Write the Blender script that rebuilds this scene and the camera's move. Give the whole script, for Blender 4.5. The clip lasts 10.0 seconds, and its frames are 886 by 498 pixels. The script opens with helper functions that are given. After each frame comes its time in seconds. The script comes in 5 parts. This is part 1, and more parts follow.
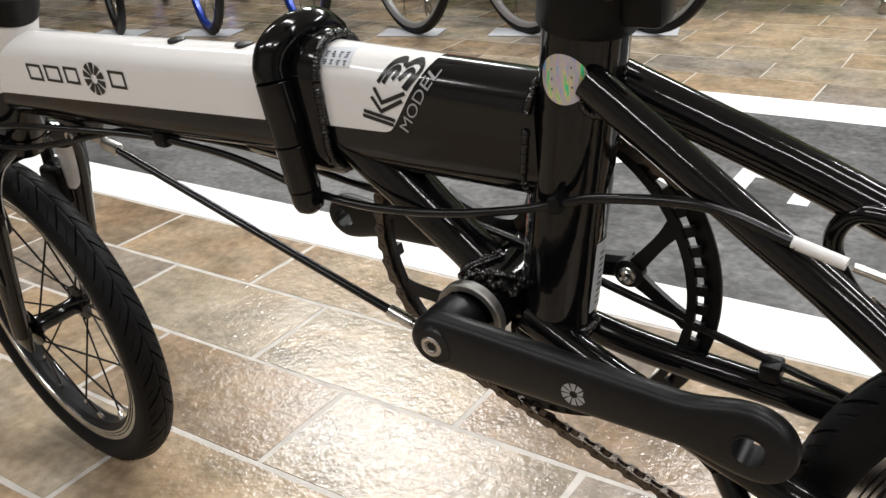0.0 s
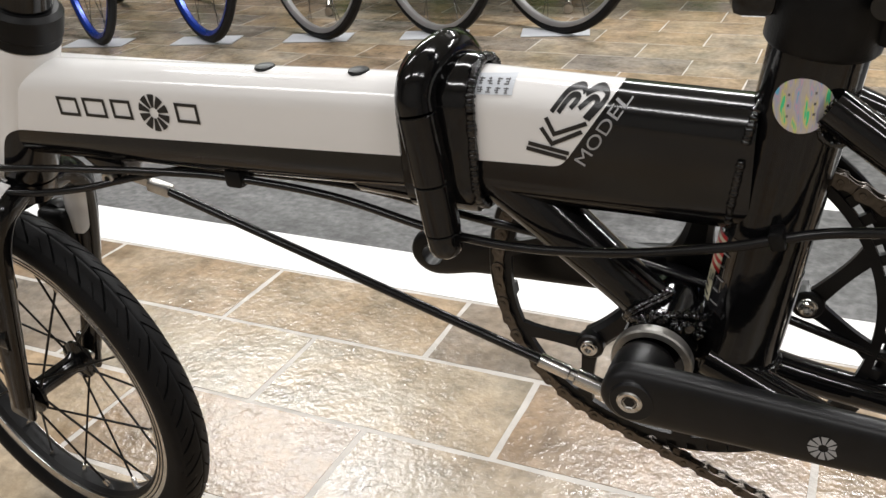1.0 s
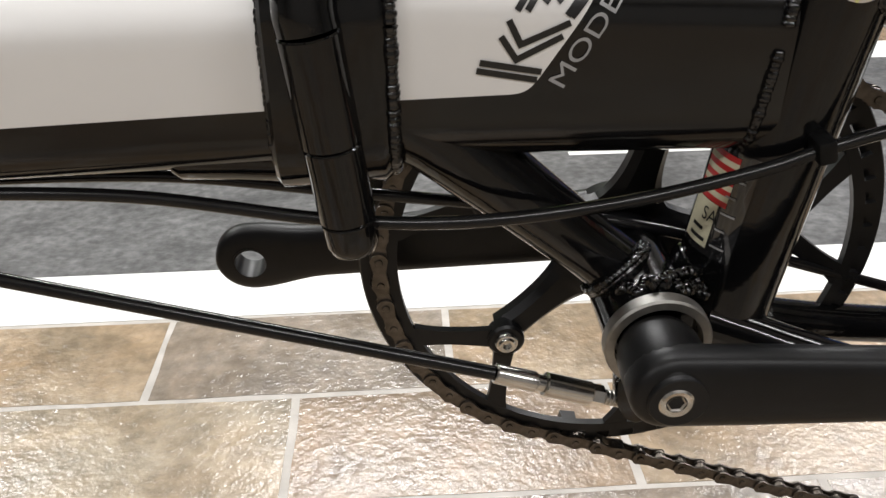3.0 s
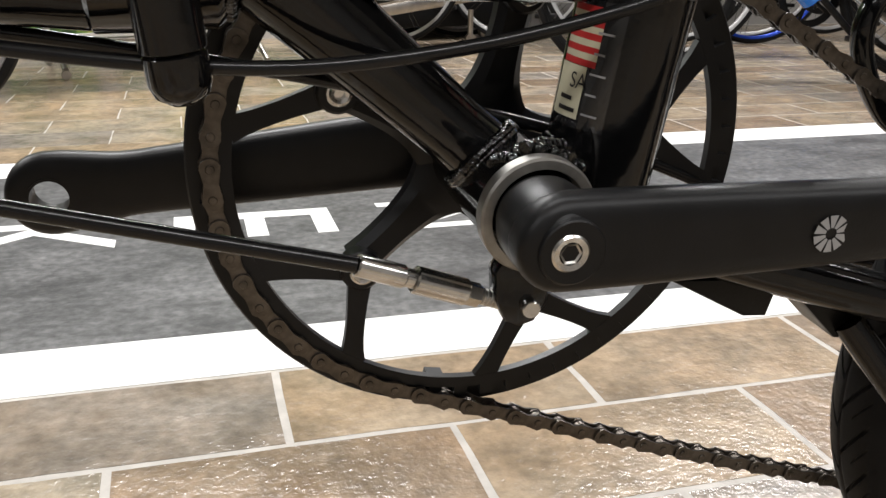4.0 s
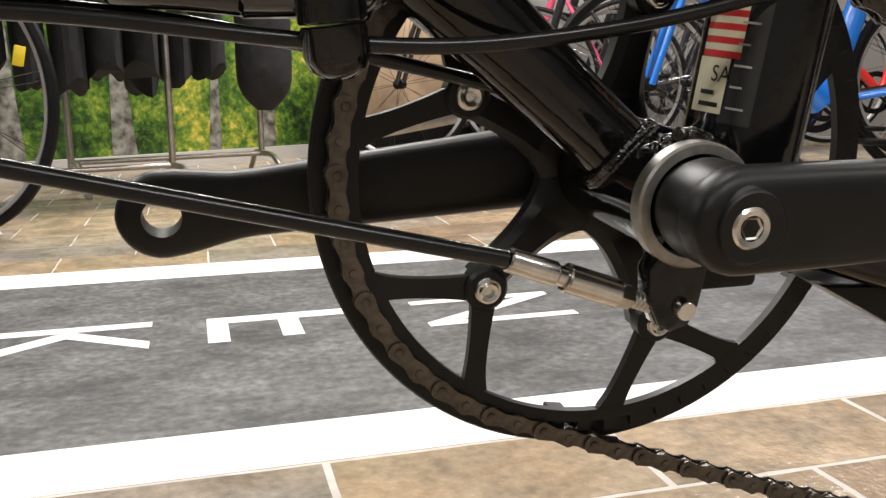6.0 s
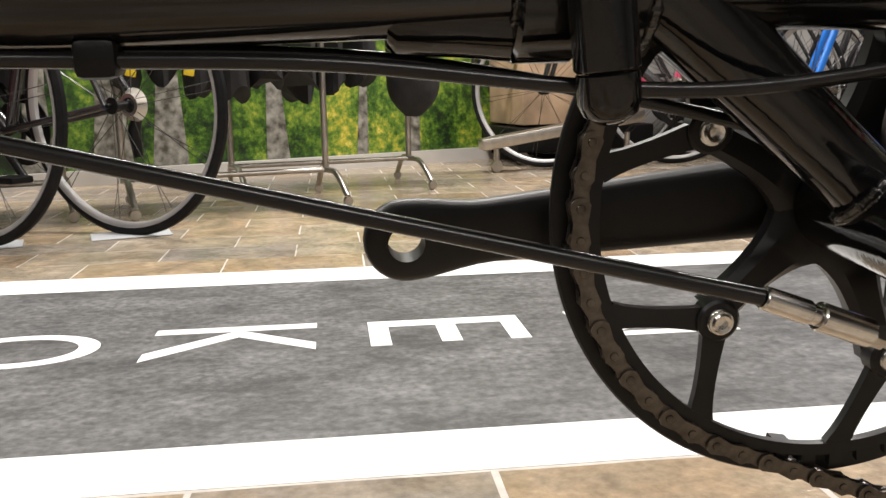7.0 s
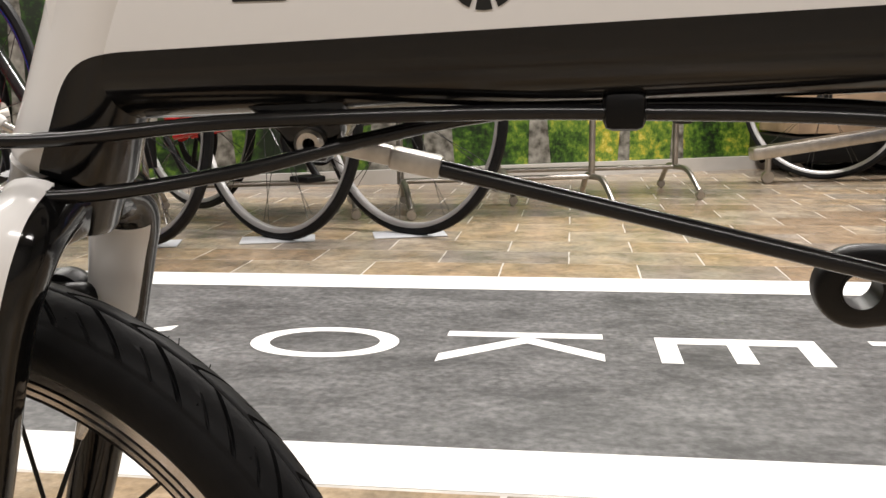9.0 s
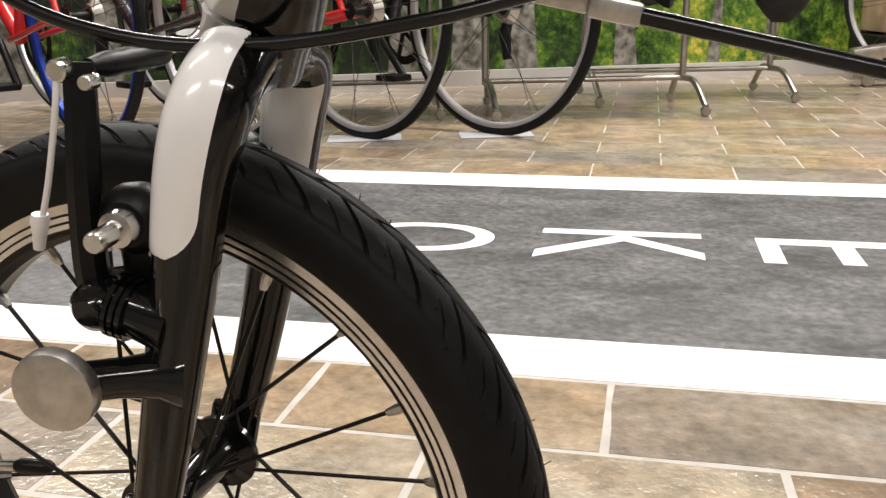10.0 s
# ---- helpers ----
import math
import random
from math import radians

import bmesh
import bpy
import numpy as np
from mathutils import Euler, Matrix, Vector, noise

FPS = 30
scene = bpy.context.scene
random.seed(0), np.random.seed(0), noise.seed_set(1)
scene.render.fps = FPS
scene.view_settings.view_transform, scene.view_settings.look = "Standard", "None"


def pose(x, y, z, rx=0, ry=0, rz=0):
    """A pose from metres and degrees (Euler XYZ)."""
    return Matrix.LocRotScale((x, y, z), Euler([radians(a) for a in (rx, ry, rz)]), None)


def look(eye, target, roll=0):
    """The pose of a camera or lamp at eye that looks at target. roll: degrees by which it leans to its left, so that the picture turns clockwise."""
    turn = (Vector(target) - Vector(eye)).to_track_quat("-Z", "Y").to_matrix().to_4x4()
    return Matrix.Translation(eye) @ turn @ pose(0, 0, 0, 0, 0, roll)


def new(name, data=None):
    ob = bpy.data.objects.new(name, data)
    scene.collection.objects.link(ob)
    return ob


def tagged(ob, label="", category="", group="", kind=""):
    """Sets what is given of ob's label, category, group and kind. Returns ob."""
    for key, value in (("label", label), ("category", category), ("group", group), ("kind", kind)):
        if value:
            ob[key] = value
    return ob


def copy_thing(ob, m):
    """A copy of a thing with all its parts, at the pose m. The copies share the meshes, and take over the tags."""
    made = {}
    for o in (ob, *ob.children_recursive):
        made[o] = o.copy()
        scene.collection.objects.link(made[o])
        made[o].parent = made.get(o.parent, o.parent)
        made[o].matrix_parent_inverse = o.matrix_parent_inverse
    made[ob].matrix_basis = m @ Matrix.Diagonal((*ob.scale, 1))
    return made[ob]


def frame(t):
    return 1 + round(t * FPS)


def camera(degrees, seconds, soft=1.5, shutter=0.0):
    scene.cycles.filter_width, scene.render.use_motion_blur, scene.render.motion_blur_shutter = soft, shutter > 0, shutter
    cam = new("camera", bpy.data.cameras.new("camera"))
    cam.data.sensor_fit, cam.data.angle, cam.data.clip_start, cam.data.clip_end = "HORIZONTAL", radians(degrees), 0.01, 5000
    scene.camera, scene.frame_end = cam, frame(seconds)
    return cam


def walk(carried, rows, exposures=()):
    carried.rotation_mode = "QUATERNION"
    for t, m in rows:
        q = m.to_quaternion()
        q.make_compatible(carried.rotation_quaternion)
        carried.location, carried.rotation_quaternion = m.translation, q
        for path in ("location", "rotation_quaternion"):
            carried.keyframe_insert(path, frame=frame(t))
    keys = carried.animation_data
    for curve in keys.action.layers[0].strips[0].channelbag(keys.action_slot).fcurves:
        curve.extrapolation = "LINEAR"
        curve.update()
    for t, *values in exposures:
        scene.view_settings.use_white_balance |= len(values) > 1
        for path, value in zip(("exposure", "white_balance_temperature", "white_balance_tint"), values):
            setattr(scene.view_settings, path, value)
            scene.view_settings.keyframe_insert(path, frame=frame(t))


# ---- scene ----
cam = camera(52.6, 10.0)
PATH = [
    (0, (0.285, -0.402, 0.592), (-0.747, 1.082, -0.264), -4.1),
    (0.5, (0.194, -0.42, 0.598), (-0.7, 1.151, -0.257), -3.3),
    (1, (0.112, -0.428, 0.601), (-0.665, 1.195, -0.273), -3.4),
    (1.5, (0.046, -0.396, 0.596), (-0.63, 1.25, -0.318), -3.1),
    (2, (0.001, -0.357, 0.578), (-0.497, 1.325, -0.383), -3.4),
    (2.5, (-0.04, -0.32, 0.564), (-0.254, 1.404, -0.428), -3.0),
    (3, (-0.065, -0.314, 0.534), (0.031, 1.451, -0.402), -0.9),
    (3.2, (-0.073, -0.313, 0.513), (0.153, 1.465, -0.374), 0.2),
    (4.3, (-0.08, -0.296, 0.395), (0.475, 1.541, -0.168), 0.1),
    (4.5, (-0.082, -0.287, 0.38), (0.49, 1.558, -0.135), -0.3),
    (5, (-0.103, -0.283, 0.371), (0.511, 1.569, -0.067), -1.0),
    (5.2, (-0.106, -0.284, 0.37), (0.519, 1.568, -0.053), -1.2),
    (6.3, (-0.137, -0.286, 0.38), (0.317, 1.625, 0.003), -0.9),
    (6.5, (-0.146, -0.284, 0.382), (0.256, 1.637, 0.0), -1.3),
    (7, (-0.168, -0.289, 0.39), (0.07, 1.662, 0.018), -1.0),
    (7.5, (-0.187, -0.288, 0.395), (-0.106, 1.677, 0.029), -0.9),
    (8, (-0.208, -0.289, 0.4), (-0.254, 1.678, 0.04), -0.7),
    (8.5, (-0.231, -0.29, 0.407), (-0.407, 1.671, 0.058), -0.6),
    (9, (-0.255, -0.295, 0.407), (-0.538, 1.652, 0.048), -0.9),
    (9.5, (-0.279, -0.296, 0.399), (-0.647, 1.623, -0.026), -0.9),
    (10, (-0.296, -0.306, 0.389), (-0.727, 1.566, -0.168), -1.1),
]
walk(cam, [(t, look(eye, target, roll)) for t, eye, target, roll in PATH], [(0.0, -0.39, 6350, 10), (3.0, -0.37, 6350, 10), (4.5, -0.2, 6350, 10), (6.5, -0.12, 6680, 11), (10.0, -0.17, 6700, 12)])

# ---------- light ----------
world = bpy.data.worlds.new("shop_air")
scene.world = world
world.use_nodes = True
world.node_tree.nodes["Background"].inputs[0].default_value = (0.9, 0.93, 1.0, 1)
world.node_tree.nodes["Background"].inputs[1].default_value = 0.05

CEIL = 2.5


def ceiling_lamp(x, y, sx, sy, watts):
    data = bpy.data.lights.new("ceiling_light", "AREA")
    data.shape, data.size, data.size_y, data.energy = "RECTANGLE", sx, sy, watts
    data.color = (1.0, 0.975, 0.955)
    ob = new("lamp", data)
    ob.matrix_world = pose(x, y, CEIL - 0.06)


for lx, ly, ln, watts in ((-2.35, 2.62, 1.6, 108), (-0.05, 2.68, 1.4, 108), (2.2, 2.7, 1.4, 88), (-2.3, 0.35, 1.4, 30), (0.1, 0.35, 1.4, 30), (2.3, 0.35, 1.4, 26),
                          (-2.2, -1.9, 1.4, 38), (0.2, -1.9, 1.4, 38), (2.3, -1.9, 1.4, 38)):
    ceiling_lamp(lx, ly, ln, 0.14, watts)


# ---------- materials ----------
def mat(name, base, rough=0.5, metal=0.0, vary=0.0, scale=20.0, bump=0.0, bscale=200.0, coat=0.0, second=None, rvary=0.0, detail=6.0, spec=0.5):
    m = bpy.data.materials.new(name)
    m.use_nodes = True
    nt = m.node_tree
    b = nt.nodes["Principled BSDF"]
    b.inputs["Roughness"].default_value, b.inputs["Metallic"].default_value = rough, metal
    b.inputs["Coat Weight"].default_value = coat
    b.inputs["Specular IOR Level"].default_value = spec
    b.inputs["Base Color"].default_value = (*base, 1)
    co = nt.nodes.new("ShaderNodeTexCoord")
    if vary or second or rvary:
        n = nt.nodes.new("ShaderNodeTexNoise")
        n.inputs["Scale"].default_value, n.inputs["Detail"].default_value = scale, detail
        nt.links.new(co.outputs["Object"], n.inputs["Vector"])
        r = nt.nodes.new("ShaderNodeValToRGB")
        lo = second or tuple(c * (1 - vary) for c in base)
        hi = base if second else tuple(min(1, c * (1 + vary)) for c in base)
        r.color_ramp.elements[0].position, r.color_ramp.elements[1].position = 0.35, 0.68
        r.color_ramp.elements[0].color, r.color_ramp.elements[1].color = (*lo, 1), (*hi, 1)
        nt.links.new(n.outputs["Fac"], r.inputs["Fac"])
        nt.links.new(r.outputs["Color"], b.inputs["Base Color"])
        if rvary:
            mr = nt.nodes.new("ShaderNodeMapRange")
            mr.inputs["To Min"].default_value, mr.inputs["To Max"].default_value = rough - rvary, rough + rvary
            nt.links.new(n.outputs["Fac"], mr.inputs["Value"])
            nt.links.new(mr.outputs["Result"], b.inputs["Roughness"])
    if bump:
        n2 = nt.nodes.new("ShaderNodeTexNoise")
        n2.inputs["Scale"].default_value, n2.inputs["Detail"].default_value = bscale, 4
        nt.links.new(co.outputs["Object"], n2.inputs["Vector"])
        bp = nt.nodes.new("ShaderNodeBump")
        bp.inputs["Strength"].default_value, bp.inputs["Distance"].default_value = 1.0, bump
        nt.links.new(n2.outputs["Fac"], bp.inputs["Height"])
        nt.links.new(bp.outputs["Normal"], b.inputs["Normal"])
    return m


def mathn(nt, op, a, b=None, c=None):
    n = nt.nodes.new("ShaderNodeMath")
    n.operation = op
    for i, v in enumerate((a, b, c)):
        if v is None:
            continue
        if isinstance(v, (int, float)):
            n.inputs[i].default_value = v
        else:
            nt.links.new(v, n.inputs[i])
    return n.outputs[0]


def two_tone(name, mask):
    """Gloss paint, white where mask(nt, x, z) is above zero, black elsewhere."""
    m = mat(name, (0.8, 0.79, 0.775), 0.14, spec=0.5)
    nt = m.node_tree
    b = nt.nodes["Principled BSDF"]
    co = nt.nodes.new("ShaderNodeTexCoord")
    s = nt.nodes.new("ShaderNodeSeparateXYZ")
    nt.links.new(co.outputs["Object"], s.inputs[0])
    d = mask(nt, s.outputs["X"], s.outputs["Z"])
    f = mathn(nt, "GREATER_THAN", d, 0.0)
    mix = nt.nodes.new("ShaderNodeMix")
    mix.data_type = "RGBA"
    mix.inputs["A"].default_value, mix.inputs["B"].default_value = (0.004, 0.004, 0.0043, 1), (0.8, 0.79, 0.775, 1)
    nt.links.new(f, mix.inputs["Factor"])
    nt.links.new(mix.outputs["Result"], b.inputs["Base Color"])
    n2 = nt.nodes.new("ShaderNodeTexNoise")
    n2.inputs["Scale"].default_value = 90
    nt.links.new(co.outputs["Object"], n2.inputs["Vector"])
    bp = nt.nodes.new("ShaderNodeBump")
    bp.inputs["Strength"].default_value, bp.inputs["Distance"].default_value = 0.35, 0.0003
    nt.links.new(n2.outputs["Fac"], bp.inputs["Height"])
    nt.links.new(bp.outputs["Normal"], b.inputs["Normal"])
    return m


def front_mask(nt, x, z):
    d1 = mathn(nt, "SUBTRACT", mathn(nt, "MULTIPLY_ADD", x, 0.036, 0.4371), z)
    d2 = mathn(nt, "SUBTRACT", mathn(nt, "MULTIPLY_ADD", z, -0.40, 0.0), mathn(nt, "MULTIPLY_ADD", x, -1.0, -0.5905))
    return mathn(nt, "MULTIPLY", mathn(nt, "SMOOTH_MIN", d1, d2, 0.022), -1.0)


def rear_mask(nt, x, z):
    d1 = mathn(nt, "SUBTRACT", z, mathn(nt, "MULTIPLY_ADD", x, 0.02, 0.4372))
    d2 = mathn(nt, "SUBTRACT", mathn(nt, "MULTIPLY_ADD", z, 0.66, -0.3059), x)
    d3 = mathn(nt, "SUBTRACT", x, mathn(nt, "MULTIPLY_ADD", z, -0.05, -0.0415))
    return mathn(nt, "MINIMUM", mathn(nt, "SMOOTH_MIN", d1, d2, 0.008), d3)


M_FRONT = two_tone("front_frame_paint", front_mask)
M_REAR = two_tone("rear_tube_paint", rear_mask)
M_BLACK = mat("gloss_black_paint", (0.0035, 0.0035, 0.0038), 0.1, coat=0.0, bump=0.0003, bscale=70, spec=0.44)
M_WELD = mat("painted_weld_bead", (0.004, 0.004, 0.0043), 0.07, coat=0.0, bump=0.0005, bscale=420, spec=0.7)
M_WHITE = mat("gloss_white_paint", (0.8, 0.79, 0.775), 0.16, coat=0.2)
M_SATIN = mat("satin_black_anodised", (0.006, 0.006, 0.0065), 0.4, 0.0, vary=0.25, scale=60, bump=0.00005, bscale=900, rvary=0.06, spec=0.3)
M_RING = mat("black_chainring_alloy", (0.006, 0.006, 0.0065), 0.38, 0.0, vary=0.2, scale=50, rvary=0.08, spec=0.3)
M_CHROME = mat("bright_steel", (0.66, 0.65, 0.63), 0.2, 1.0, vary=0.12, scale=120, rvary=0.08)
M_ALLOY = mat("brushed_alloy", (0.55, 0.53, 0.5), 0.36, 1.0, vary=0.15, scale=150, rvary=0.08)
M_CUP = mat("dull_cup_alloy", (0.34, 0.33, 0.31), 0.48, 1.0, vary=0.15, scale=150, rvary=0.06)
M_CHAIN = mat("brown_black_chain_steel", (0.115, 0.1, 0.085), 0.34, 0.85, vary=0.3, scale=200, rvary=0.1)
M_RUBBER = mat("tyre_rubber", (0.0065, 0.0065, 0.007), 0.55, vary=0.3, scale=45, bump=0.0002, bscale=260, rvary=0.06, spec=0.14)
M_CABLE = mat("cable_housing", (0.006, 0.006, 0.0065), 0.22, vary=0.15, scale=80, rvary=0.05, spec=0.4)
M_PLASTIC = mat("black_plastic", (0.0045, 0.0045, 0.0047), 0.4, vary=0.2, scale=100, bump=0.0001, bscale=700, spec=0.2)
M_RIMSILVER = mat("machined_rim", (0.74, 0.73, 0.72), 0.24, 1.0, vary=0.1, scale=90, rvary=0.06)
M_SHOWRIM = mat("pale_satin_rim", (0.36, 0.355, 0.35), 0.36, 0.5, vary=0.08, scale=12, rvary=0.06)
M_INK = mat("black_decal", (0.012, 0.012, 0.012), 0.3)
M_SILVERINK = mat("silver_grey_decal", (0.34, 0.34, 0.345), 0.35, vary=0.08, scale=90)
M_WHITEPLASTIC = mat("white_plastic", (0.75, 0.74, 0.72), 0.35, vary=0.05, scale=80)
M_GREYINK = mat("grey_print", (0.1, 0.1, 0.105), 0.4)
M_PAPER = mat("pale_label", (0.56, 0.59, 0.63), 0.4, vary=0.05, scale=60)
M_RED = mat("red_decal", (0.5, 0.03, 0.03), 0.3, vary=0.15, scale=60)
M_CREAM = mat("cream_decal", (0.66, 0.62, 0.45), 0.35, vary=0.08, scale=80)
M_FILM = mat("clear_film", (0.014, 0.014, 0.015), 0.06, coat=1.0)
M_LINE = mat("white_lane_paint", (0.86, 0.86, 0.84), 0.42, vary=0.04, scale=6, bump=0.0002, bscale=150, rvary=0.06)


def foil():
    m = mat("hologram_foil", (0.7, 0.66, 0.6), 0.25, 0.5)
    nt = m.node_tree
    co = nt.nodes.new("ShaderNodeTexCoord")
    mp = nt.nodes.new("ShaderNodeMapping")
    mp.inputs["Scale"].default_value = (330, 1, 60)
    nt.links.new(co.outputs["Object"], mp.inputs[0])
    n = nt.nodes.new("ShaderNodeTexNoise")
    n.inputs["Scale"].default_value = 1.0
    nt.links.new(mp.outputs[0], n.inputs["Vector"])
    r = nt.nodes.new("ShaderNodeValToRGB")
    el = r.color_ramp.elements
    el[0].position, el[0].color = 0.36, (0.1, 0.8, 0.4, 1)
    el[1].position, el[1].color = 0.66, (0.2, 0.6, 0.9, 1)
    for p, c in ((0.41, (0.85, 0.78, 0.3)), (0.46, (0.62, 0.58, 0.54)), (0.52, (0.66, 0.63, 0.6)), (0.57, (0.5, 0.55, 0.72)), (0.61, (0.75, 0.5, 0.65))):
        e = el.new(p)
        e.color = (*c, 1)
    nt.links.new(n.outputs["Fac"], r.inputs[0])
    nt.links.new(r.outputs[0], nt.nodes["Principled BSDF"].inputs["Base Color"])
    return m


M_FOIL = foil()


def tile_material():
    m = mat("embossed_stone_vinyl", (0.4, 0.3, 0.2), 0.3)
    nt = m.node_tree
    b = nt.nodes["Principled BSDF"]
    geo = nt.nodes.new("ShaderNodeNewGeometry")
    info = nt.nodes.new("ShaderNodeObjectInfo")
    # each laid tile carries its shade in its object colour; the joined rest take theirs by island
    shade = nt.nodes.new("ShaderNodeSeparateColor")
    nt.links.new(info.outputs["Color"], shade.inputs[0])
    laid = mathn(nt, "LESS_THAN", shade.outputs[0], 0.99)
    tone = mathn(nt, "ADD", mathn(nt, "MULTIPLY", laid, shade.outputs[0]), mathn(nt, "MULTIPLY", mathn(nt, "SUBTRACT", 1.0, laid), geo.outputs["Random Per Island"]))
    rnd = mathn(nt, "FRACT", mathn(nt, "ADD", info.outputs["Random"], geo.outputs["Random Per Island"]))
    pal = nt.nodes.new("ShaderNodeValToRGB")
    el = pal.color_ramp.elements
    el[0].position, el[0].color = 0.0, (0.385, 0.29, 0.19, 1)
    el[1].position, el[1].color = 1.0, (0.37, 0.275, 0.18, 1)
    for p, c in ((0.2, (0.40, 0.335, 0.245)), (0.4, (0.30, 0.265, 0.225)), (0.6, (0.285, 0.208, 0.138)), (0.8, (0.37, 0.315, 0.24))):
        e = el.new(p)
        e.color = (*c, 1)
    nt.links.new(tone, pal.inputs[0])
    # pattern placed by the floor itself, so that neighbouring pieces differ
    off = nt.nodes.new("ShaderNodeVectorMath")
    off.operation = "MULTIPLY_ADD"
    off.inputs[1].default_value = (1, 1, 1)
    nt.links.new(geo.outputs["Position"], off.inputs[0])
    sh = nt.nodes.new("ShaderNodeCombineXYZ")
    nt.links.new(mathn(nt, "MULTIPLY", rnd, 7.0), sh.inputs["Z"])
    nt.links.new(sh.outputs[0], off.inputs[2])

    def noise_at(scale, detail, rough=0.6):
        n = nt.nodes.new("ShaderNodeTexNoise")
        n.inputs["Scale"].default_value, n.inputs["Detail"].default_value, n.inputs["Roughness"].default_value = scale, detail, rough
        nt.links.new(off.outputs[0], n.inputs["Vector"])
        return n.outputs["Fac"]

    big, fine = noise_at(13, 5, 0.62), noise_at(70, 4)
    mr = nt.nodes.new("ShaderNodeMapRange")
    mr.inputs["From Min"].default_value, mr.inputs["From Max"].default_value = 0.3, 0.7
    mr.inputs["To Min"].default_value, mr.inputs["To Max"].default_value = 0.56, 1.12
    nt.links.new(big, mr.inputs["Value"])
    mr2 = nt.nodes.new("ShaderNodeMapRange")
    mr2.inputs["From Min"].default_value, mr2.inputs["From Max"].default_value = 0.3, 0.7
    mr2.inputs["To Min"].default_value, mr2.inputs["To Max"].default_value = 0.74, 1.16
    nt.links.new(fine, mr2.inputs["Value"])
    sc = nt.nodes.new("ShaderNodeVectorMath")
    sc.operation = "SCALE"
    nt.links.new(pal.outputs[0], sc.inputs[0])
    nt.links.new(mathn(nt, "MULTIPLY", mr.outputs[0], mr2.outputs[0]), sc.inputs["Scale"])
    # rusty and grey clouds inside a piece
    hue = nt.nodes.new("ShaderNodeValToRGB")
    hue.color_ramp.elements[0].position, hue.color_ramp.elements[0].color = 0.36, (1.035, 0.965, 0.89, 1)
    hue.color_ramp.elements[1].position, hue.color_ramp.elements[1].color = 0.62, (0.985, 1.0, 1.02, 1)
    nt.links.new(noise_at(9, 4, 0.6), hue.inputs[0])
    tint = nt.nodes.new("ShaderNodeVectorMath")
    tint.operation = "MULTIPLY"
    nt.links.new(sc.outputs[0], tint.inputs[0])
    nt.links.new(hue.outputs[0], tint.inputs[1])
    nt.links.new(tint.outputs[0], b.inputs["Base Color"])
    rr = nt.nodes.new("ShaderNodeMapRange")
    rr.inputs["To Min"].default_value, rr.inputs["To Max"].default_value = 0.1, 0.3
    nt.links.new(big, rr.inputs["Value"])
    nt.links.new(rr.outputs[0], b.inputs["Roughness"])
    bp = nt.nodes.new("ShaderNodeBump")
    bp.inputs["Strength"].default_value, bp.inputs["Distance"].default_value = 1.0, 0.0012
    nt.links.new(mathn(nt, "MULTIPLY_ADD", noise_at(170, 3), 0.45, mathn(nt, "MULTIPLY", noise_at(80, 2), 0.7)), bp.inputs["Height"])
    nt.links.new(bp.outputs[0], b.inputs["Normal"])
    return m


M_TILE = tile_material()
M_GROUT = mat("pale_grout", (0.46, 0.43, 0.39), 0.5, vary=0.15, scale=30, bump=0.0004, bscale=200)


def lane_material():
    m = mat("worn_grey_lane", (0.11, 0.11, 0.11), 0.5, bump=0.0005, bscale=140)
    nt = m.node_tree
    b = nt.nodes["Principled BSDF"]
    co = nt.nodes.new("ShaderNodeTexCoord")
    mp = nt.nodes.new("ShaderNodeMapping")
    mp.inputs["Scale"].default_value = (2.6, 4.2, 1)
    nt.links.new(co.outputs["Object"], mp.inputs[0])
    n = nt.nodes.new("ShaderNodeTexNoise")
    n.inputs["Scale"].default_value, n.inputs["Detail"].default_value, n.inputs["Roughness"].default_value = 2.0, 12, 0.8
    nt.links.new(mp.outputs[0], n.inputs["Vector"])
    r = nt.nodes.new("ShaderNodeValToRGB")
    r.color_ramp.elements[0].position, r.color_ramp.elements[0].color = 0.38, (0.026, 0.026, 0.026, 1)
    r.color_ramp.elements[1].position, r.color_ramp.elements[1].color = 0.72, (0.17, 0.17, 0.169, 1)
    nt.links.new(n.outputs["Fac"], r.inputs[0])
    n3 = nt.nodes.new("ShaderNodeTexNoise")
    n3.inputs["Scale"].default_value, n3.inputs["Detail"].default_value = 75, 5
    nt.links.new(co.outputs["Object"], n3.inputs["Vector"])
    g = nt.nodes.new("ShaderNodeMapRange")
    g.inputs["From Min"].default_value, g.inputs["From Max"].default_value = 0.3, 0.7
    g.inputs["To Min"].default_value, g.inputs["To Max"].default_value = 0.5, 1.5
    nt.links.new(n3.outputs["Fac"], g.inputs["Value"])
    sc = nt.nodes.new("ShaderNodeVectorMath")
    sc.operation = "SCALE"
    nt.links.new(r.outputs[0], sc.inputs[0])
    nt.links.new(g.outputs[0], sc.inputs["Scale"])
    nt.links.new(sc.outputs[0], b.inputs["Base Color"])
    return m


M_LANE = lane_material()


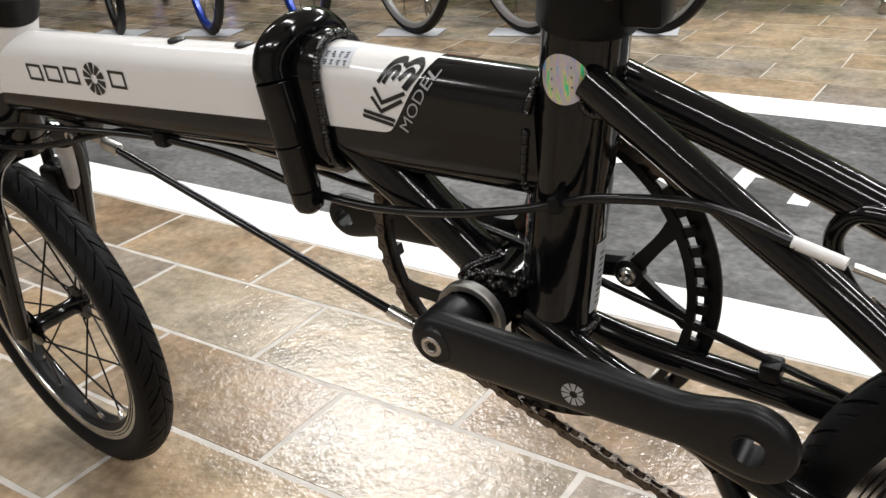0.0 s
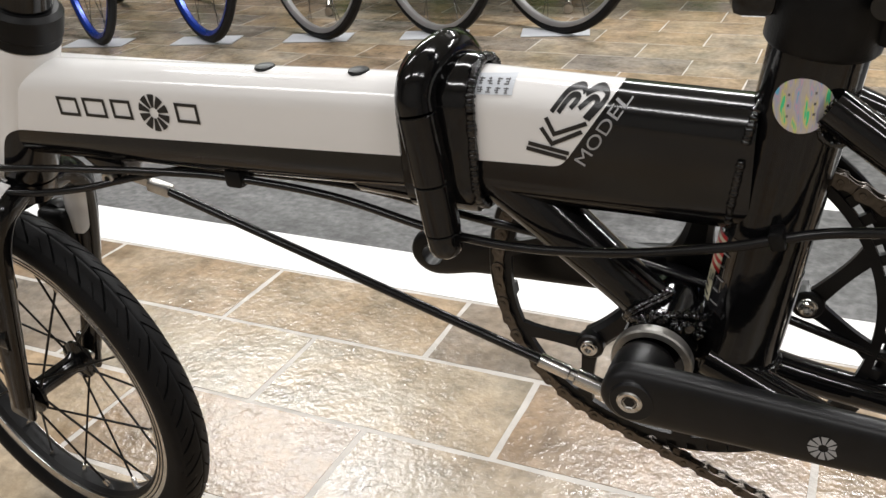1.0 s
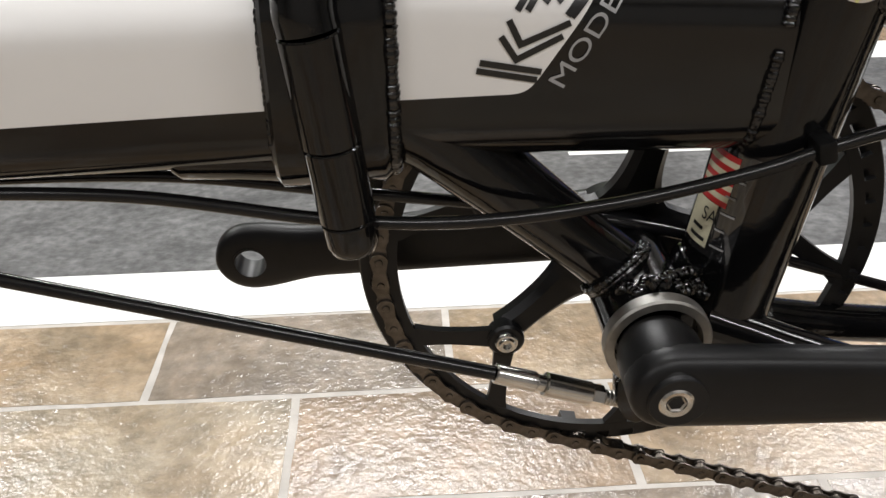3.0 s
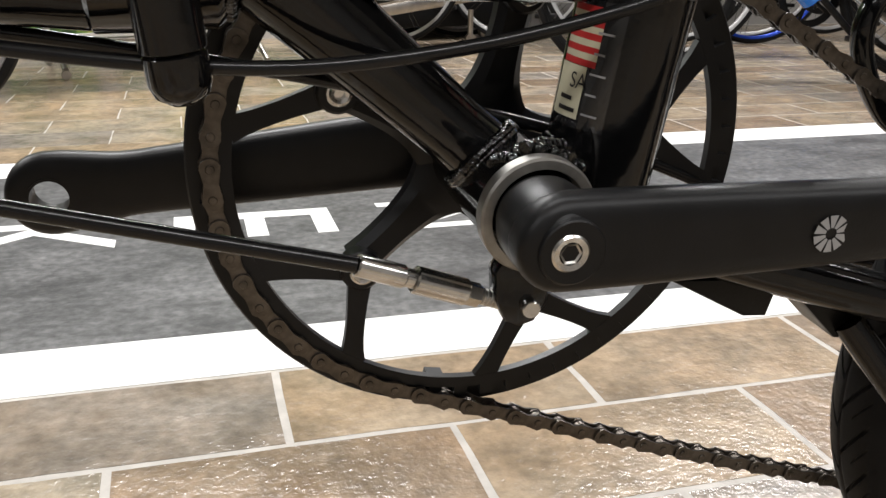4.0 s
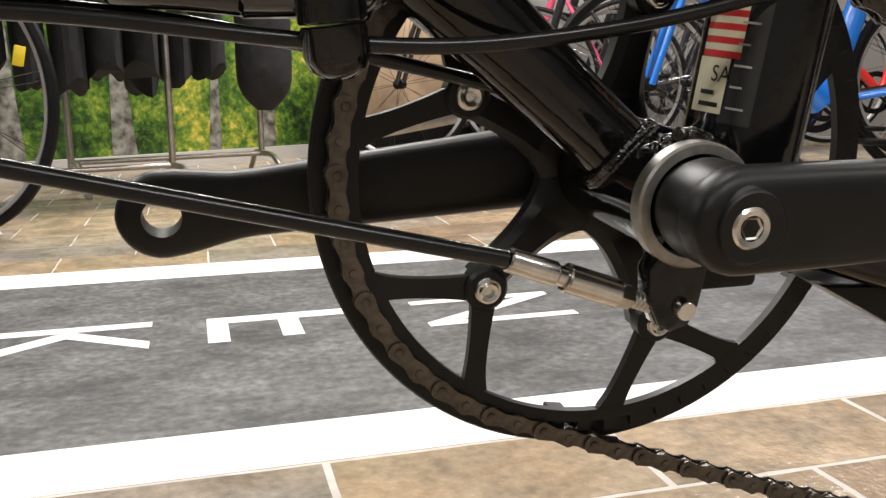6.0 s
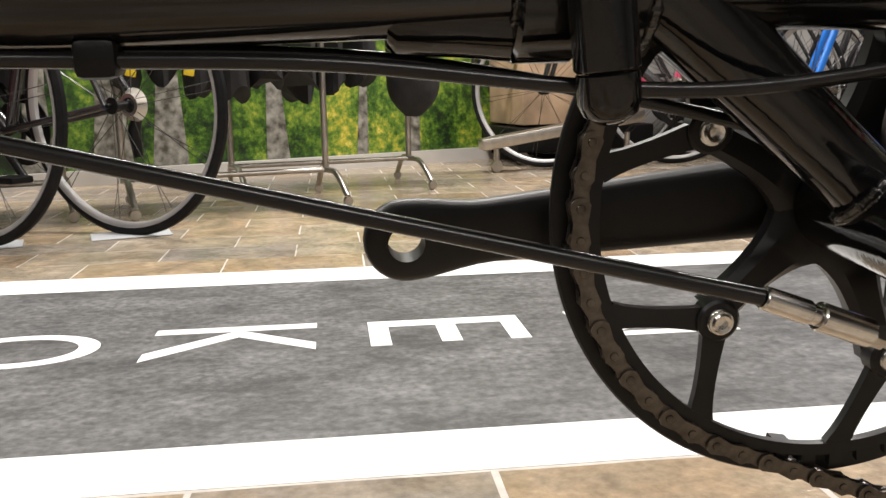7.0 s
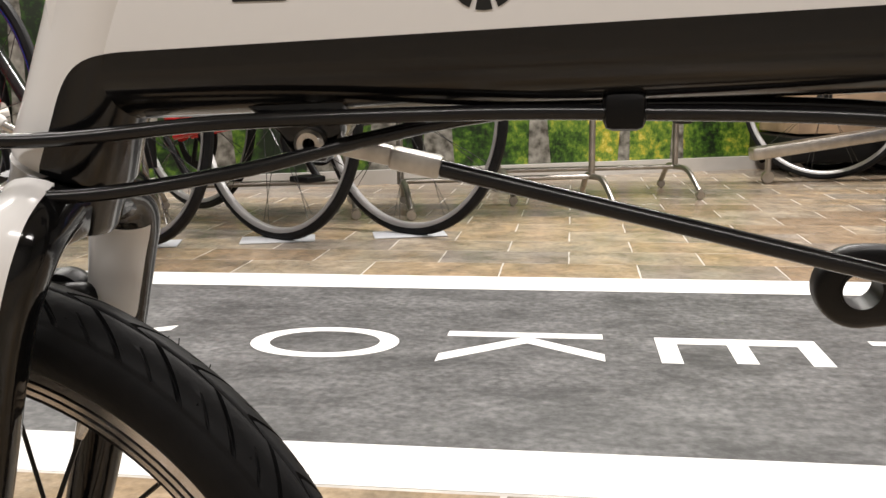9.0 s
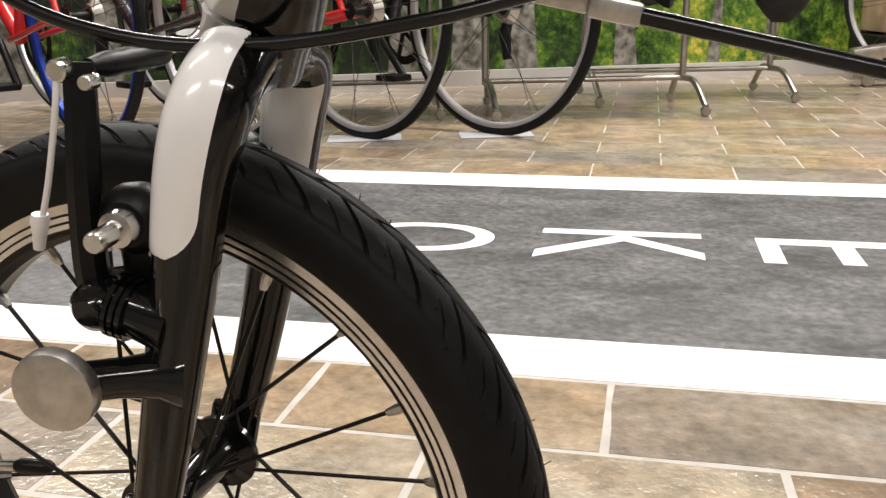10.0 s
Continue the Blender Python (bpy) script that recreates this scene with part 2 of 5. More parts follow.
def mural_material():
    """A printed photograph of young birches: foliage blotches, paler meadow above."""
    m = mat("printed_forest_mural", (0.1, 0.2, 0.03), 0.4)
    nt = m.node_tree
    b = nt.nodes["Principled BSDF"]
    co = nt.nodes.new("ShaderNodeTexCoord")

    def noise_at(scale, detail, rough, sz=1.0):
        mp = nt.nodes.new("ShaderNodeMapping")
        mp.inputs["Scale"].default_value = (1, 1, sz)
        nt.links.new(co.outputs["Object"], mp.inputs[0])
        n = nt.nodes.new("ShaderNodeTexNoise")
        n.inputs["Scale"].default_value, n.inputs["Detail"].default_value, n.inputs["Roughness"].default_value = scale, detail, rough
        nt.links.new(mp.outputs[0], n.inputs["Vector"])
        return n.outputs["Fac"]

    a = mathn(nt, "MULTIPLY_ADD", noise_at(3.2, 6, 0.65, 0.8), 0.6, mathn(nt, "MULTIPLY", noise_at(34, 5, 0.75), 0.40))
    sx = nt.nodes.new("ShaderNodeSeparateXYZ")
    nt.links.new(co.outputs["Object"], sx.inputs[0])
    # Shifts the colour ramp darker from x = -0.1 down to -1.5.
    taper = nt.nodes.new("ShaderNodeMapRange")
    taper.inputs["From Min"].default_value, taper.inputs["From Max"].default_value = -1.5, -0.1
    taper.inputs["To Min"].default_value, taper.inputs["To Max"].default_value = -0.048, 0.006
    nt.links.new(sx.outputs["X"], taper.inputs["Value"])
    a = mathn(nt, "ADD", a, taper.outputs["Result"])
    r = nt.nodes.new("ShaderNodeValToRGB")
    el = r.color_ramp.elements
    el[0].position, el[0].color = 0.41, (0.004, 0.011, 0.003, 1)
    el[1].position, el[1].color = 0.65, (0.62, 0.6, 0.24, 1)
    for p, c in ((0.465, (0.02, 0.058, 0.006)), (0.515, (0.072, 0.145, 0.014)), (0.56, (0.18, 0.245, 0.03)), (0.605, (0.44, 0.36, 0.035))):
        e = el.new(p)
        e.color = (*c, 1)
    nt.links.new(a, r.inputs[0])
    nt.links.new(r.outputs[0], b.inputs["Base Color"])
    return m


M_MURAL = mural_material()
M_BARK = mat("printed_birch_bark", (0.29, 0.278, 0.24), 0.4, second=(0.045, 0.04, 0.03), scale=26, detail=9)
# Tone kept low so the unseen walls reflect less in gloss black.
M_WALL = mat("dimmed_wall_paint", (0.3, 0.29, 0.275), 0.6, vary=0.04, scale=3, bump=0.0004, bscale=120)
M_CEIL = mat("ceiling_paint", (0.6, 0.6, 0.58), 0.7, vary=0.04, scale=2)
M_PLINTH = mat("grey_plinth", (0.45, 0.43, 0.4), 0.4, vary=0.1, scale=6)
M_STEEL = mat("satin_rack_steel", (0.45, 0.42, 0.38), 0.35, 1.0, vary=0.12, scale=30, rvary=0.08)
M_CLOTH = mat("black_cloth", (0.012, 0.012, 0.014), 0.85, vary=0.4, scale=12, bump=0.004, bscale=25)
M_YELLOW = mat("yellow_tag", (0.75, 0.55, 0.02), 0.5, vary=0.1, scale=30)
M_WOOD = mat("plywood_crate", (0.36, 0.25, 0.16), 0.5, vary=0.25, scale=9, bump=0.0004, bscale=60)
M_MAT = mat("pale_floor_sheet", (0.46, 0.475, 0.5), 0.35, vary=0.06, scale=10)
M_BLUE = mat("blue_paint", (0.01, 0.16, 0.62), 0.2, vary=0.1, scale=10, coat=0.5)
M_DEEPBLUE = mat("deep_blue_anodised", (0.015, 0.05, 0.35), 0.25, 0.4, vary=0.1, scale=20)
M_REDPAINT = mat("red_paint", (0.55, 0.02, 0.02), 0.2, vary=0.1, scale=10, coat=0.5)
M_FRAMEDARK = mat("dark_frame_paint", (0.015, 0.015, 0.017), 0.22, vary=0.2, scale=10, coat=0.5)
M_PINK = mat("pink_paint", (0.6, 0.08, 0.16), 0.25, vary=0.1, scale=10, coat=0.5)


# ---------- mesh helpers ----------
def part(name, bm, material, parent=None, label="", smooth=True):
    me = bpy.data.meshes.new(name)
    bmesh.ops.recalc_face_normals(bm, faces=bm.faces)
    bm.to_mesh(me)
    bm.free()
    me.materials.append(material)
    if smooth:
        me.shade_smooth()
        me.set_sharp_from_angle(angle=radians(38))
    ob = new(name, me)
    ob.parent = parent
    if label:
        tagged(ob, label)
    return ob


def share(name, me, parent, m, label=""):
    ob = new(name, me)
    ob.parent = parent
    ob.matrix_basis = m
    if label:
        tagged(ob, label)
    return ob


def mesh_of(bm, material, smooth=True, name="piece"):
    me = bpy.data.meshes.new(name)
    bmesh.ops.recalc_face_normals(bm, faces=bm.faces)
    bm.to_mesh(me)
    bm.free()
    me.materials.append(material)
    if smooth:
        me.shade_smooth()
        me.set_sharp_from_angle(angle=radians(38))
    return me


def empty(name, m=None):
    ob = new(name)
    if m:
        ob.matrix_basis = m
    return ob


def box(bm, size, m=None, bevel=0.0, seg=2):
    v = bmesh.ops.create_cube(bm, size=1.0)["verts"]
    bmesh.ops.scale(bm, vec=size, verts=v)
    if bevel:
        es = list({e for x in v for e in x.link_edges})
        r = bmesh.ops.bevel(bm, geom=es, offset=bevel, segments=seg, affect="EDGES", profile=0.5)
        v = list({x for f in r["faces"] for x in f.verts} | {x for x in v if x.is_valid})
    if m:
        bmesh.ops.transform(bm, matrix=m, verts=v)
    return bm


def catmull(pts, n=8):
    p = [Vector(q) for q in pts]
    p = [p[0] * 2 - p[1]] + p + [p[-1] * 2 - p[-2]]
    out = []
    for i in range(1, len(p) - 2):
        for k in range(n):
            t = k / n
            out.append(0.5 * ((2 * p[i]) + (p[i + 1] - p[i - 1]) * t + (2 * p[i - 1] - 5 * p[i] + 4 * p[i + 1] - p[i + 2]) * t * t
                              + (3 * p[i] - p[i - 1] - 3 * p[i + 1] + p[i + 2]) * t ** 3))
    out.append(p[-2])
    return out


def sweep(bm, pts, radius, seg=14, squash=1.0, up=(0, 1, 0), caps=True):
    """A tube along pts; radius a number or one per point; squash scales it along up."""
    pts = [Vector(p) for p in pts]
    rings = []
    for i, p in enumerate(pts):
        d = (pts[min(i + 1, len(pts) - 1)] - pts[max(i - 1, 0)]).normalized()
        u = Vector(up)
        u = (u - d * u.dot(d))
        if u.length < 1e-4:
            u = Vector((0, 0, 1)) - d * d.z
        u.normalize()
        w = d.cross(u)
        r = radius[i] if isinstance(radius, (list, tuple)) else radius
        rings.append([bm.verts.new(p + u * (math.cos(a) * r * squash) + w * (math.sin(a) * r)) for a in (2 * math.pi * k / seg for k in range(seg))])
    for a, b in zip(rings, rings[1:]):
        for k in range(seg):
            bm.faces.new((a[k], a[(k + 1) % seg], b[(k + 1) % seg], b[k]))
    if caps:
        bm.faces.new(rings[0][::-1])
        bm.faces.new(rings[-1])
    return bm


def loft(bm, rings, caps=True):
    vs = [[bm.verts.new(p) for p in r] for r in rings]
    n = len(vs[0])
    for a, b in zip(vs, vs[1:]):
        for k in range(n):
            bm.faces.new((a[k], a[(k + 1) % n], b[(k + 1) % n], b[k]))
    if caps:
        bm.faces.new(vs[0][::-1])
        bm.faces.new(vs[-1])
    return bm


def lathe(bm, prof, seg=48, m=None, close=False):
    """A profile of (radius, y) turned about the y axis."""
    rows = []
    for r, y in prof:
        if r < 1e-6:
            rows.append([bm.verts.new((0, y, 0))])
        else:
            rows.append([bm.verts.new((r * math.cos(2 * math.pi * k / seg), y, r * math.sin(2 * math.pi * k / seg))) for k in range(seg)])
    pairs = list(zip(rows, rows[1:])) + ([(rows[-1], rows[0])] if close else [])
    for a, b in pairs:
        for k in range(seg):
            j = (k + 1) % seg
            if len(a) == 1:
                bm.faces.new((a[0], b[j], b[k]))
            elif len(b) == 1:
                bm.faces.new((a[k], a[j], b[0]))
            else:
                bm.faces.new((a[k], a[j], b[j], b[k]))
    if m:
        bmesh.ops.transform(bm, matrix=m, verts=[v for r in rows for v in r])
    return bm


def prism(bm, outline, y0, y1, bevel=0.0, seg=2):
    """An outline of (x, z) pushed out from y0 to y1."""
    a = [bm.verts.new((x, y0, z)) for x, z in outline]
    f = bm.faces.new(a)
    r = bmesh.ops.extrude_face_region(bm, geom=[f])
    vs = [g for g in r["geom"] if isinstance(g, bmesh.types.BMVert)]
    bmesh.ops.translate(bm, vec=(0, y1 - y0, 0), verts=vs)
    if bevel:
        rim = [e for e in bm.edges if all(v in vs or v in a for v in e.verts) and abs(e.verts[0].co.y - e.verts[1].co.y) < 1e-7]
        bmesh.ops.bevel(bm, geom=rim, offset=bevel, segments=seg, affect="EDGES", profile=0.5)
    return bm


def text_bm(word, wide, tall):
    """A word as a flat mesh filling wide x tall, in x and z, from its lower left."""
    cu = bpy.data.curves.new("lettering", "FONT")
    cu.body = word
    ob = bpy.data.objects.new("lettering", cu)
    scene.collection.objects.link(ob)
    dg = bpy.context.evaluated_depsgraph_get()
    me = bpy.data.meshes.new_from_object(ob.evaluated_get(dg))
    bm = bmesh.new()
    bm.from_mesh(me)
    bpy.data.objects.remove(ob)
    bpy.data.curves.remove(cu)
    bpy.data.meshes.remove(me)
    xs, ys = [v.co.x for v in bm.verts], [v.co.y for v in bm.verts]
    for v in bm.verts:
        v.co = Vector(((v.co.x - min(xs)) / (max(xs) - min(xs)) * wide, 0, (v.co.y - min(ys)) / (max(ys) - min(ys)) * tall))
    return bm


def fork_mask(nt, x, z):
    return mathn(nt, "SUBTRACT", mathn(nt, "MULTIPLY_ADD", z, 0.40, -0.5895), x)


M_FORK = two_tone("fork_crown_paint", fork_mask)


# ---------- the setting ----------
LANE0, LANE1 = 0.553, 1.587
XL, XR, YB, YF = -6.0, 6.0, -3.5, 8.0
bm = bmesh.new()
box(bm, (XR - XL, YF - YB, 0.1), pose((XL + XR) / 2, (YB + YF) / 2, -0.0504))
floor = tagged(part("floor", bm, M_GROUT, None, "pale grout bed under stone-look floor tiles", False), category="floor", kind="structure")

bm = bmesh.new()
box(bm, (XR - XL, 0.806, 0.004), pose(0, 1.064, -0.002))
lane = tagged(part("road_lane", bm, M_LANE, None, "worn grey printed running lane across the floor", False), category="lane", kind="structure")
for nm, ya, yb in (("near", LANE0, 0.661), ("far", 1.467, LANE1)):
    bm = bmesh.new()
    box(bm, (XR - XL, yb - ya, 0.0044), pose(0, (ya + yb) / 2, -0.0018))
    part("edge_line", bm, M_LINE, lane, "solid white edge line", False)

# letters painted along the lane, read from the lane's end
for ch, x0, x1, y0, y1 in (("Y", -1.165, -0.935, 0.99, 1.145), ("O", -0.772, -0.528, 0.985, 1.155), ("K", -0.456, -0.203, 0.982, 1.149),
                           ("E", -0.121, 0.125, 1.003, 1.138), ("N", 0.208, 0.452, 0.99, 1.145)):
    bm = text_bm(ch, y1 - y0, x1 - x0)
    for v in bm.verts:
        v.co = Vector((x0 + v.co.z, y1 - v.co.x, 0.0002))
    r = bmesh.ops.extrude_face_region(bm, geom=bm.faces[:])
    bmesh.ops.translate(bm, vec=(0, 0, 0.0006), verts=[g for g in r["geom"] if isinstance(g, bmesh.types.BMVert)])
    part("painted_letter", bm, M_LINE, lane, "white painted block letter", False)


def slab(name, a, b, thick, z0, z1, material, label):
    """An upright wall from a to b, growing away to its left side."""
    a, b = Vector((*a, 0)), Vector((*b, 0))
    d = (b - a).normalized()
    n = Vector((-d.y, d.x, 0))
    bm = bmesh.new()
    box(bm, ((b - a).length, thick, z1 - z0), Matrix.Translation((a + b) / 2 + n * thick / 2 + Vector((0, 0, (z0 + z1) / 2)))
        @ Matrix.Rotation(math.atan2(d.y, d.x), 4, "Z"))
    return tagged(part(name, bm, material, None, label, False), category="wall", kind="structure")


WA, WB = Vector((-5.8, 1.55)), Vector((0.75, 4.15))
WD = (WB - WA).normalized()
WN = Vector((-WD.y, WD.x))
wall = slab("wall_mural", WA, WB, 0.12, 0.0, CEIL, M_MURAL, "wall covered by a printed green birch forest mural")
slab("wall_north", (0.75, 4.3), (XR, 4.3), 0.12, 0.0, CEIL, M_WALL, "plain dimmed wall closing the room")
# Added, unseen walls close the room; their tone is lowered to dim reflections.
slab("wall_east", (XR, YF), (XR, YB), -0.12, 0.0, CEIL, M_WALL, "plain dimmed wall closing the room")
slab("wall_south", (XL, YB), (XR, YB), -0.12, 0.0, CEIL, M_WALL, "plain dimmed wall closing the room")
slab("wall_west", (XL, YB), (XL, YF), 0.12, 0.0, CEIL, M_WALL, "plain dimmed wall closing the room")
bm = bmesh.new()
box(bm, (XR - XL, YF - YB, 0.1), pose((XL + XR) / 2, (YB + YF) / 2, CEIL + 0.05))
tagged(part("ceiling", bm, M_CEIL, None, "plain pale shop ceiling", False), category="ceiling", kind="structure")
pa, pb = WA - WN * 0.03, WB - WN * 0.03
ply = slab("baseboard", pa, pb, 0.028, 0.0, 0.06, M_PLINTH, "grey plinth along the foot of the mural")

# birch trunks printed on the mural
random.seed(4)
s = 0.35
while s < (WB - WA).length - 0.1:
    w = random.uniform(0.03, 0.085)
    c = WA + WD * s
    rows = []
    for k in range(10):
        z = 0.062 + k * 0.31
        o = math.sin(k * 0.9 + s * 5) * 0.012 + random.uniform(-0.006, 0.006)
        ww = w * (1.25 - 0.05 * k) * (1.5 if k == 0 else 1)
        for sgn in (-1, 1):
            q = c + WD * (o + sgn * ww / 2) - WN * 0.003
            rows.append(Vector((q.x, q.y, z)))
    bm = bmesh.new()
    vs = [bm.verts.new(p) for p in rows]
    for k in range(9):
        bm.faces.new((vs[2 * k], vs[2 * k + 1], vs[2 * k + 3], vs[2 * k + 2]))
    part("birch_trunk", bm, M_BARK, wall, "printed pale birch trunk", False)
    s += random.uniform(0.22, 0.55)

# ---------- the folding bicycle ----------
LEAN = pose(0, 0.045, 0, 4.75)
bike = tagged(empty("folding_bicycle", LEAN), "black and white folding bicycle with small wheels, leaning on its stand", "bicycle")
TUBE_W = 0.0185


def ripple(bm, pts, r, pitch=0.0019):
    """A laid weld seam: overlapping ripples along a line."""
    pts = [Vector(p) for p in pts]
    line, radii, run = [], [], 0.0
    wob = [random.uniform(0.84, 1.16) for _ in range(400)]
    for p, q in zip(pts, pts[1:]):
        n = max(1, int((q - p).length / 0.0005))
        for k in range(n):
            at = (run + (q - p).length * k / n) / pitch
            line.append(p.lerp(q, k / n))
            radii.append(r * wob[int(at) % 400] * (0.78 + 0.22 * math.sqrt(max(0.0, 1 - (2 * (at % 1.0) - 1) ** 2))))
        run += (q - p).length
    sweep(bm, line, radii, 9)
    return bm


def pill(x, cz, hw, hh, n=18):
    """A rounded upright section at x."""
    r = hw
    flat = hh - r
    out = []
    for k in range(n + 1):
        a = math.pi * k / n
        out.append((x, -math.cos(a) * r, cz + flat + math.sin(a) * r))
    for k in range(n + 1):
        a = math.pi + math.pi * k / n
        out.append((x, -math.cos(a) * r, cz - flat + math.sin(a) * r))
    return out


def side_y(z, cz, hw, hh):
    d = max(0.0, abs(z - cz) - (hh - hw))
    return -math.sqrt(max(hw * hw - d * d, 1e-8))


def front_section(x):
    t = (x + 0.40) / 0.30
    return 0.4335 + 0.0068 * t, TUBE_W, 0.035


def rear_section(x):
    return 0.4445 - 0.004 * (x + 0.065) / 0.13, TUBE_W + 0.0008, 0.0375 - 0.002 * (x + 0.065) / 0.13


bm = bmesh.new()
loft(bm, [pill(x, *front_section(x)) for x in [-0.428, -0.415, -0.40] + [-0.38 + 0.02 * k for k in range(14)] + [-0.104]])
HEAD0, HEAD1 = Vector((-0.4365, 0, 0.382)), Vector((-0.397, 0, 0.481))
hd = (HEAD1 - HEAD0).normalized()
sweep(bm, [HEAD0 + hd * t for t in (0, 0.003, 0.02, 0.05, 0.085, 0.103, 0.107)], [0.0215, 0.0225, 0.0215, 0.021, 0.0215, 0.0228, 0.022], 32)
part("front_frame", bm, M_FRONT, bike, "white and black gloss front frame tube")
bm = bmesh.new()
loft(bm, [pill(x, *rear_section(x)) for x in [-0.068 + 0.012 * k for k in range(13)]])
part("rear_tube", bm, M_REAR, bike, "black tube with a white painted panel")

# thicker lug under the front tube before the joint
bm = bmesh.new()
loft(bm, [pill(x, 0.4365 - d, 0.0135, 0.0342) for x, d in ((-0.149, 0.0005), (-0.146, 0.003), (-0.125, 0.004), (-0.104, 0.006))])
part("lug", bm, M_BLACK, bike)

# frame joint
hinge = empty("frame_joint")
hinge.parent = bike
for nm, xs, hw, hh, cz in (("front_flange", (-0.109, -0.1075, -0.089, -0.0875), 0.024, 0.046, 0.442), ("rear_flange", (-0.0862, -0.085, -0.069, -0.0665), 0.0245, 0.0455, 0.4425)):
    bm = bmesh.new()
    loft(bm, [pill(xs[0], cz, hw - 0.0018, hh - 0.0018), pill(xs[1], cz, hw, hh), pill(xs[2], cz, hw, hh), pill(xs[3], cz, hw - 0.0018, hh - 0.0018)])
    part(nm, bm, M_BLACK, hinge)
for x, cz, hw, hh in ((-0.0655, 0.4440, 0.0218, 0.0420), (-0.109, 0.4405, 0.0195, 0.0364)):
    bm = bmesh.new()
    ring = pill(x, cz, hw, hh, 18)
    ripple(bm, ring + ring[:1], 0.0028 if x > -0.08 else 0.0016, 0.0024)
    tagged(part("weld_bead", bm, M_WELD, hinge), kind="stuff")
lever = empty("joint_lever")
lever.parent = bike
LX, LY = -0.0935, -0.0305
for z0, z1, r in ((0.3835, 0.3955, 0.0100), (0.396, 0.4255, 0.0104), (0.426, 0.4655, 0.0107)):
    bm = bmesh.new()
    bot = z0 < 0.39
    pts = [(LX + 0.012, LY, z) for z in ([z0 - 0.004, z0 - 0.001, z0 + 0.003] if bot else [z0, z0 + 0.0006]) + [z1 - 0.0006, z1]]
    rs = ([0.004, 0.0085, r] if bot else [r - 0.0006, r]) + [r, r - 0.0006]
    pts = [(x - (z - 0.38) * 0.12, y, z) for x, y, z in pts]
    sweep(bm, pts, rs, 28, up=(0, 1, 0))
    part("lever_segment", bm, M_BLACK, lever)
bm = bmesh.new()
arch = [(-0.0915, LY, 0.466), (-0.0925, LY + 0.001, 0.473), (-0.0915, LY + 0.005, 0.4815), (-0.089, LY + 0.014, 0.4875), (-0.087, LY + 0.027, 0.4895), (-0.086, LY + 0.042, 0.487), (-0.086, LY + 0.053, 0.478)]
sweep(bm, catmull(arch, 5), 0.0107, 24, up=(0, 1, 0))
part("lever_hood", bm, M_BLACK, lever)

# cap-headed bolts on top of the front tube
for x in (-0.2057, -0.1418):
    cz, hw, hh = front_section(x)
    bm = bmesh.new()
    lathe(bm, [(0, 0.0016), (0.0035, 0.0015), (0.0058, 0.001), (0.0064, 0.0), (0.006, -0.001), (0, -0.001)], 24,
          Matrix.Translation((x, 0, cz + hh)) @ Matrix.Rotation(radians(90), 4, "X"))
    part("top_bolt", bm, M_PLASTIC, bike, "small black domed rubber plug")


def wrap(bm, section, lift=0.0005, cuts=3):
    """Lays a flat (x, z) mesh on the near side of a tube."""
    bmesh.ops.subdivide_edges(bm, edges=[e for e in bm.edges if e.calc_length() > 0.002], cuts=cuts, use_grid_fill=True)
    for v in bm.verts:
        v.co.y = side_y(v.co.z, *section(v.co.x)) - lift
    return bm


def shape(bm, outline):
    bm.faces.new([bm.verts.new((x, 0, z)) for x, z in outline])
    return bm


# maker's mark: plain outlined bars and a ring of wedges
def frame_bar(bm, x0, x1, z0, z1, t):
    for a in (((x0, z0), (x1, z0), (x1, z0 + t), (x0, z0 + t)), ((x0, z1 - t), (x1, z1 - t), (x1, z1), (x0, z1)),
              ((x0, z0 + t), (x0 + t, z0 + t), (x0 + t, z1 - t), (x0, z1 - t)), ((x1 - t, z0 + t), (x1, z0 + t), (x1, z1 - t), (x1 - t, z1 - t))):
        shape(bm, a)


slope = 0.028
for x0, x1 in ((-0.3635, -0.3455), (-0.341, -0.322), (-0.317, -0.3005), (-0.265, -0.2475)):
    bm = bmesh.new()
    z = 0.4455 + slope * ((x0 + x1) / 2 + 0.30)
    frame_bar(bm, x0, x1, z - 0.0065, z + 0.0065, 0.0021)
    part("mark_bar", wrap(bm, front_section, cuts=1), M_INK, bike, "black outlined bar of the maker's mark", False)
for k in range(10):
    a0, a1 = 2 * math.pi * (k + 0.13) / 10, 2 * math.pi * (k + 0.87) / 10
    bm = bmesh.new()
    cx, cz = -0.2825, 0.4445 + slope * 0.0175
    shape(bm, [(cx + r * math.cos(a), cz + 1.05 * r * math.sin(a)) for r, a in ((0.0035, a0), (0.0035, a1), (0.0117, a1), (0.0117, (a0 + a1) / 2), (0.0117, a0))])
    part("mark_wedge", wrap(bm, front_section, cuts=1), M_INK, bike, "black wedge of the round emblem", False)


# model badge: plain slanted bars, chevrons and hoops on the white panel
def stroke(pts, width, n=5):
    """A flat band along a smooth line in x and z."""
    line = [Vector((x, 0, z)) for x, z in pts]
    line = catmull(line, n) if len(pts) > 3 else line
    bm = bmesh.new()
    rows = []
    for k, p in enumerate(line):
        a = (p - line[k - 1]).normalized() if k else None
        b = (line[k + 1] - p).normalized() if k < len(line) - 1 else None
        d = ((a or b) + (b or a)).normalized()
        nrm = Vector((-d.z, 0, d.x))
        f = 1 / max(0.5, d.dot(a or b))
        rows.append((bm.verts.new(p + nrm * width / 2 * f), bm.verts.new(p - nrm * width / 2 * f)))
    for p, q in zip(rows, rows[1:]):
        bm.faces.new((p[0], q[0], q[1], p[1]))
    return bm


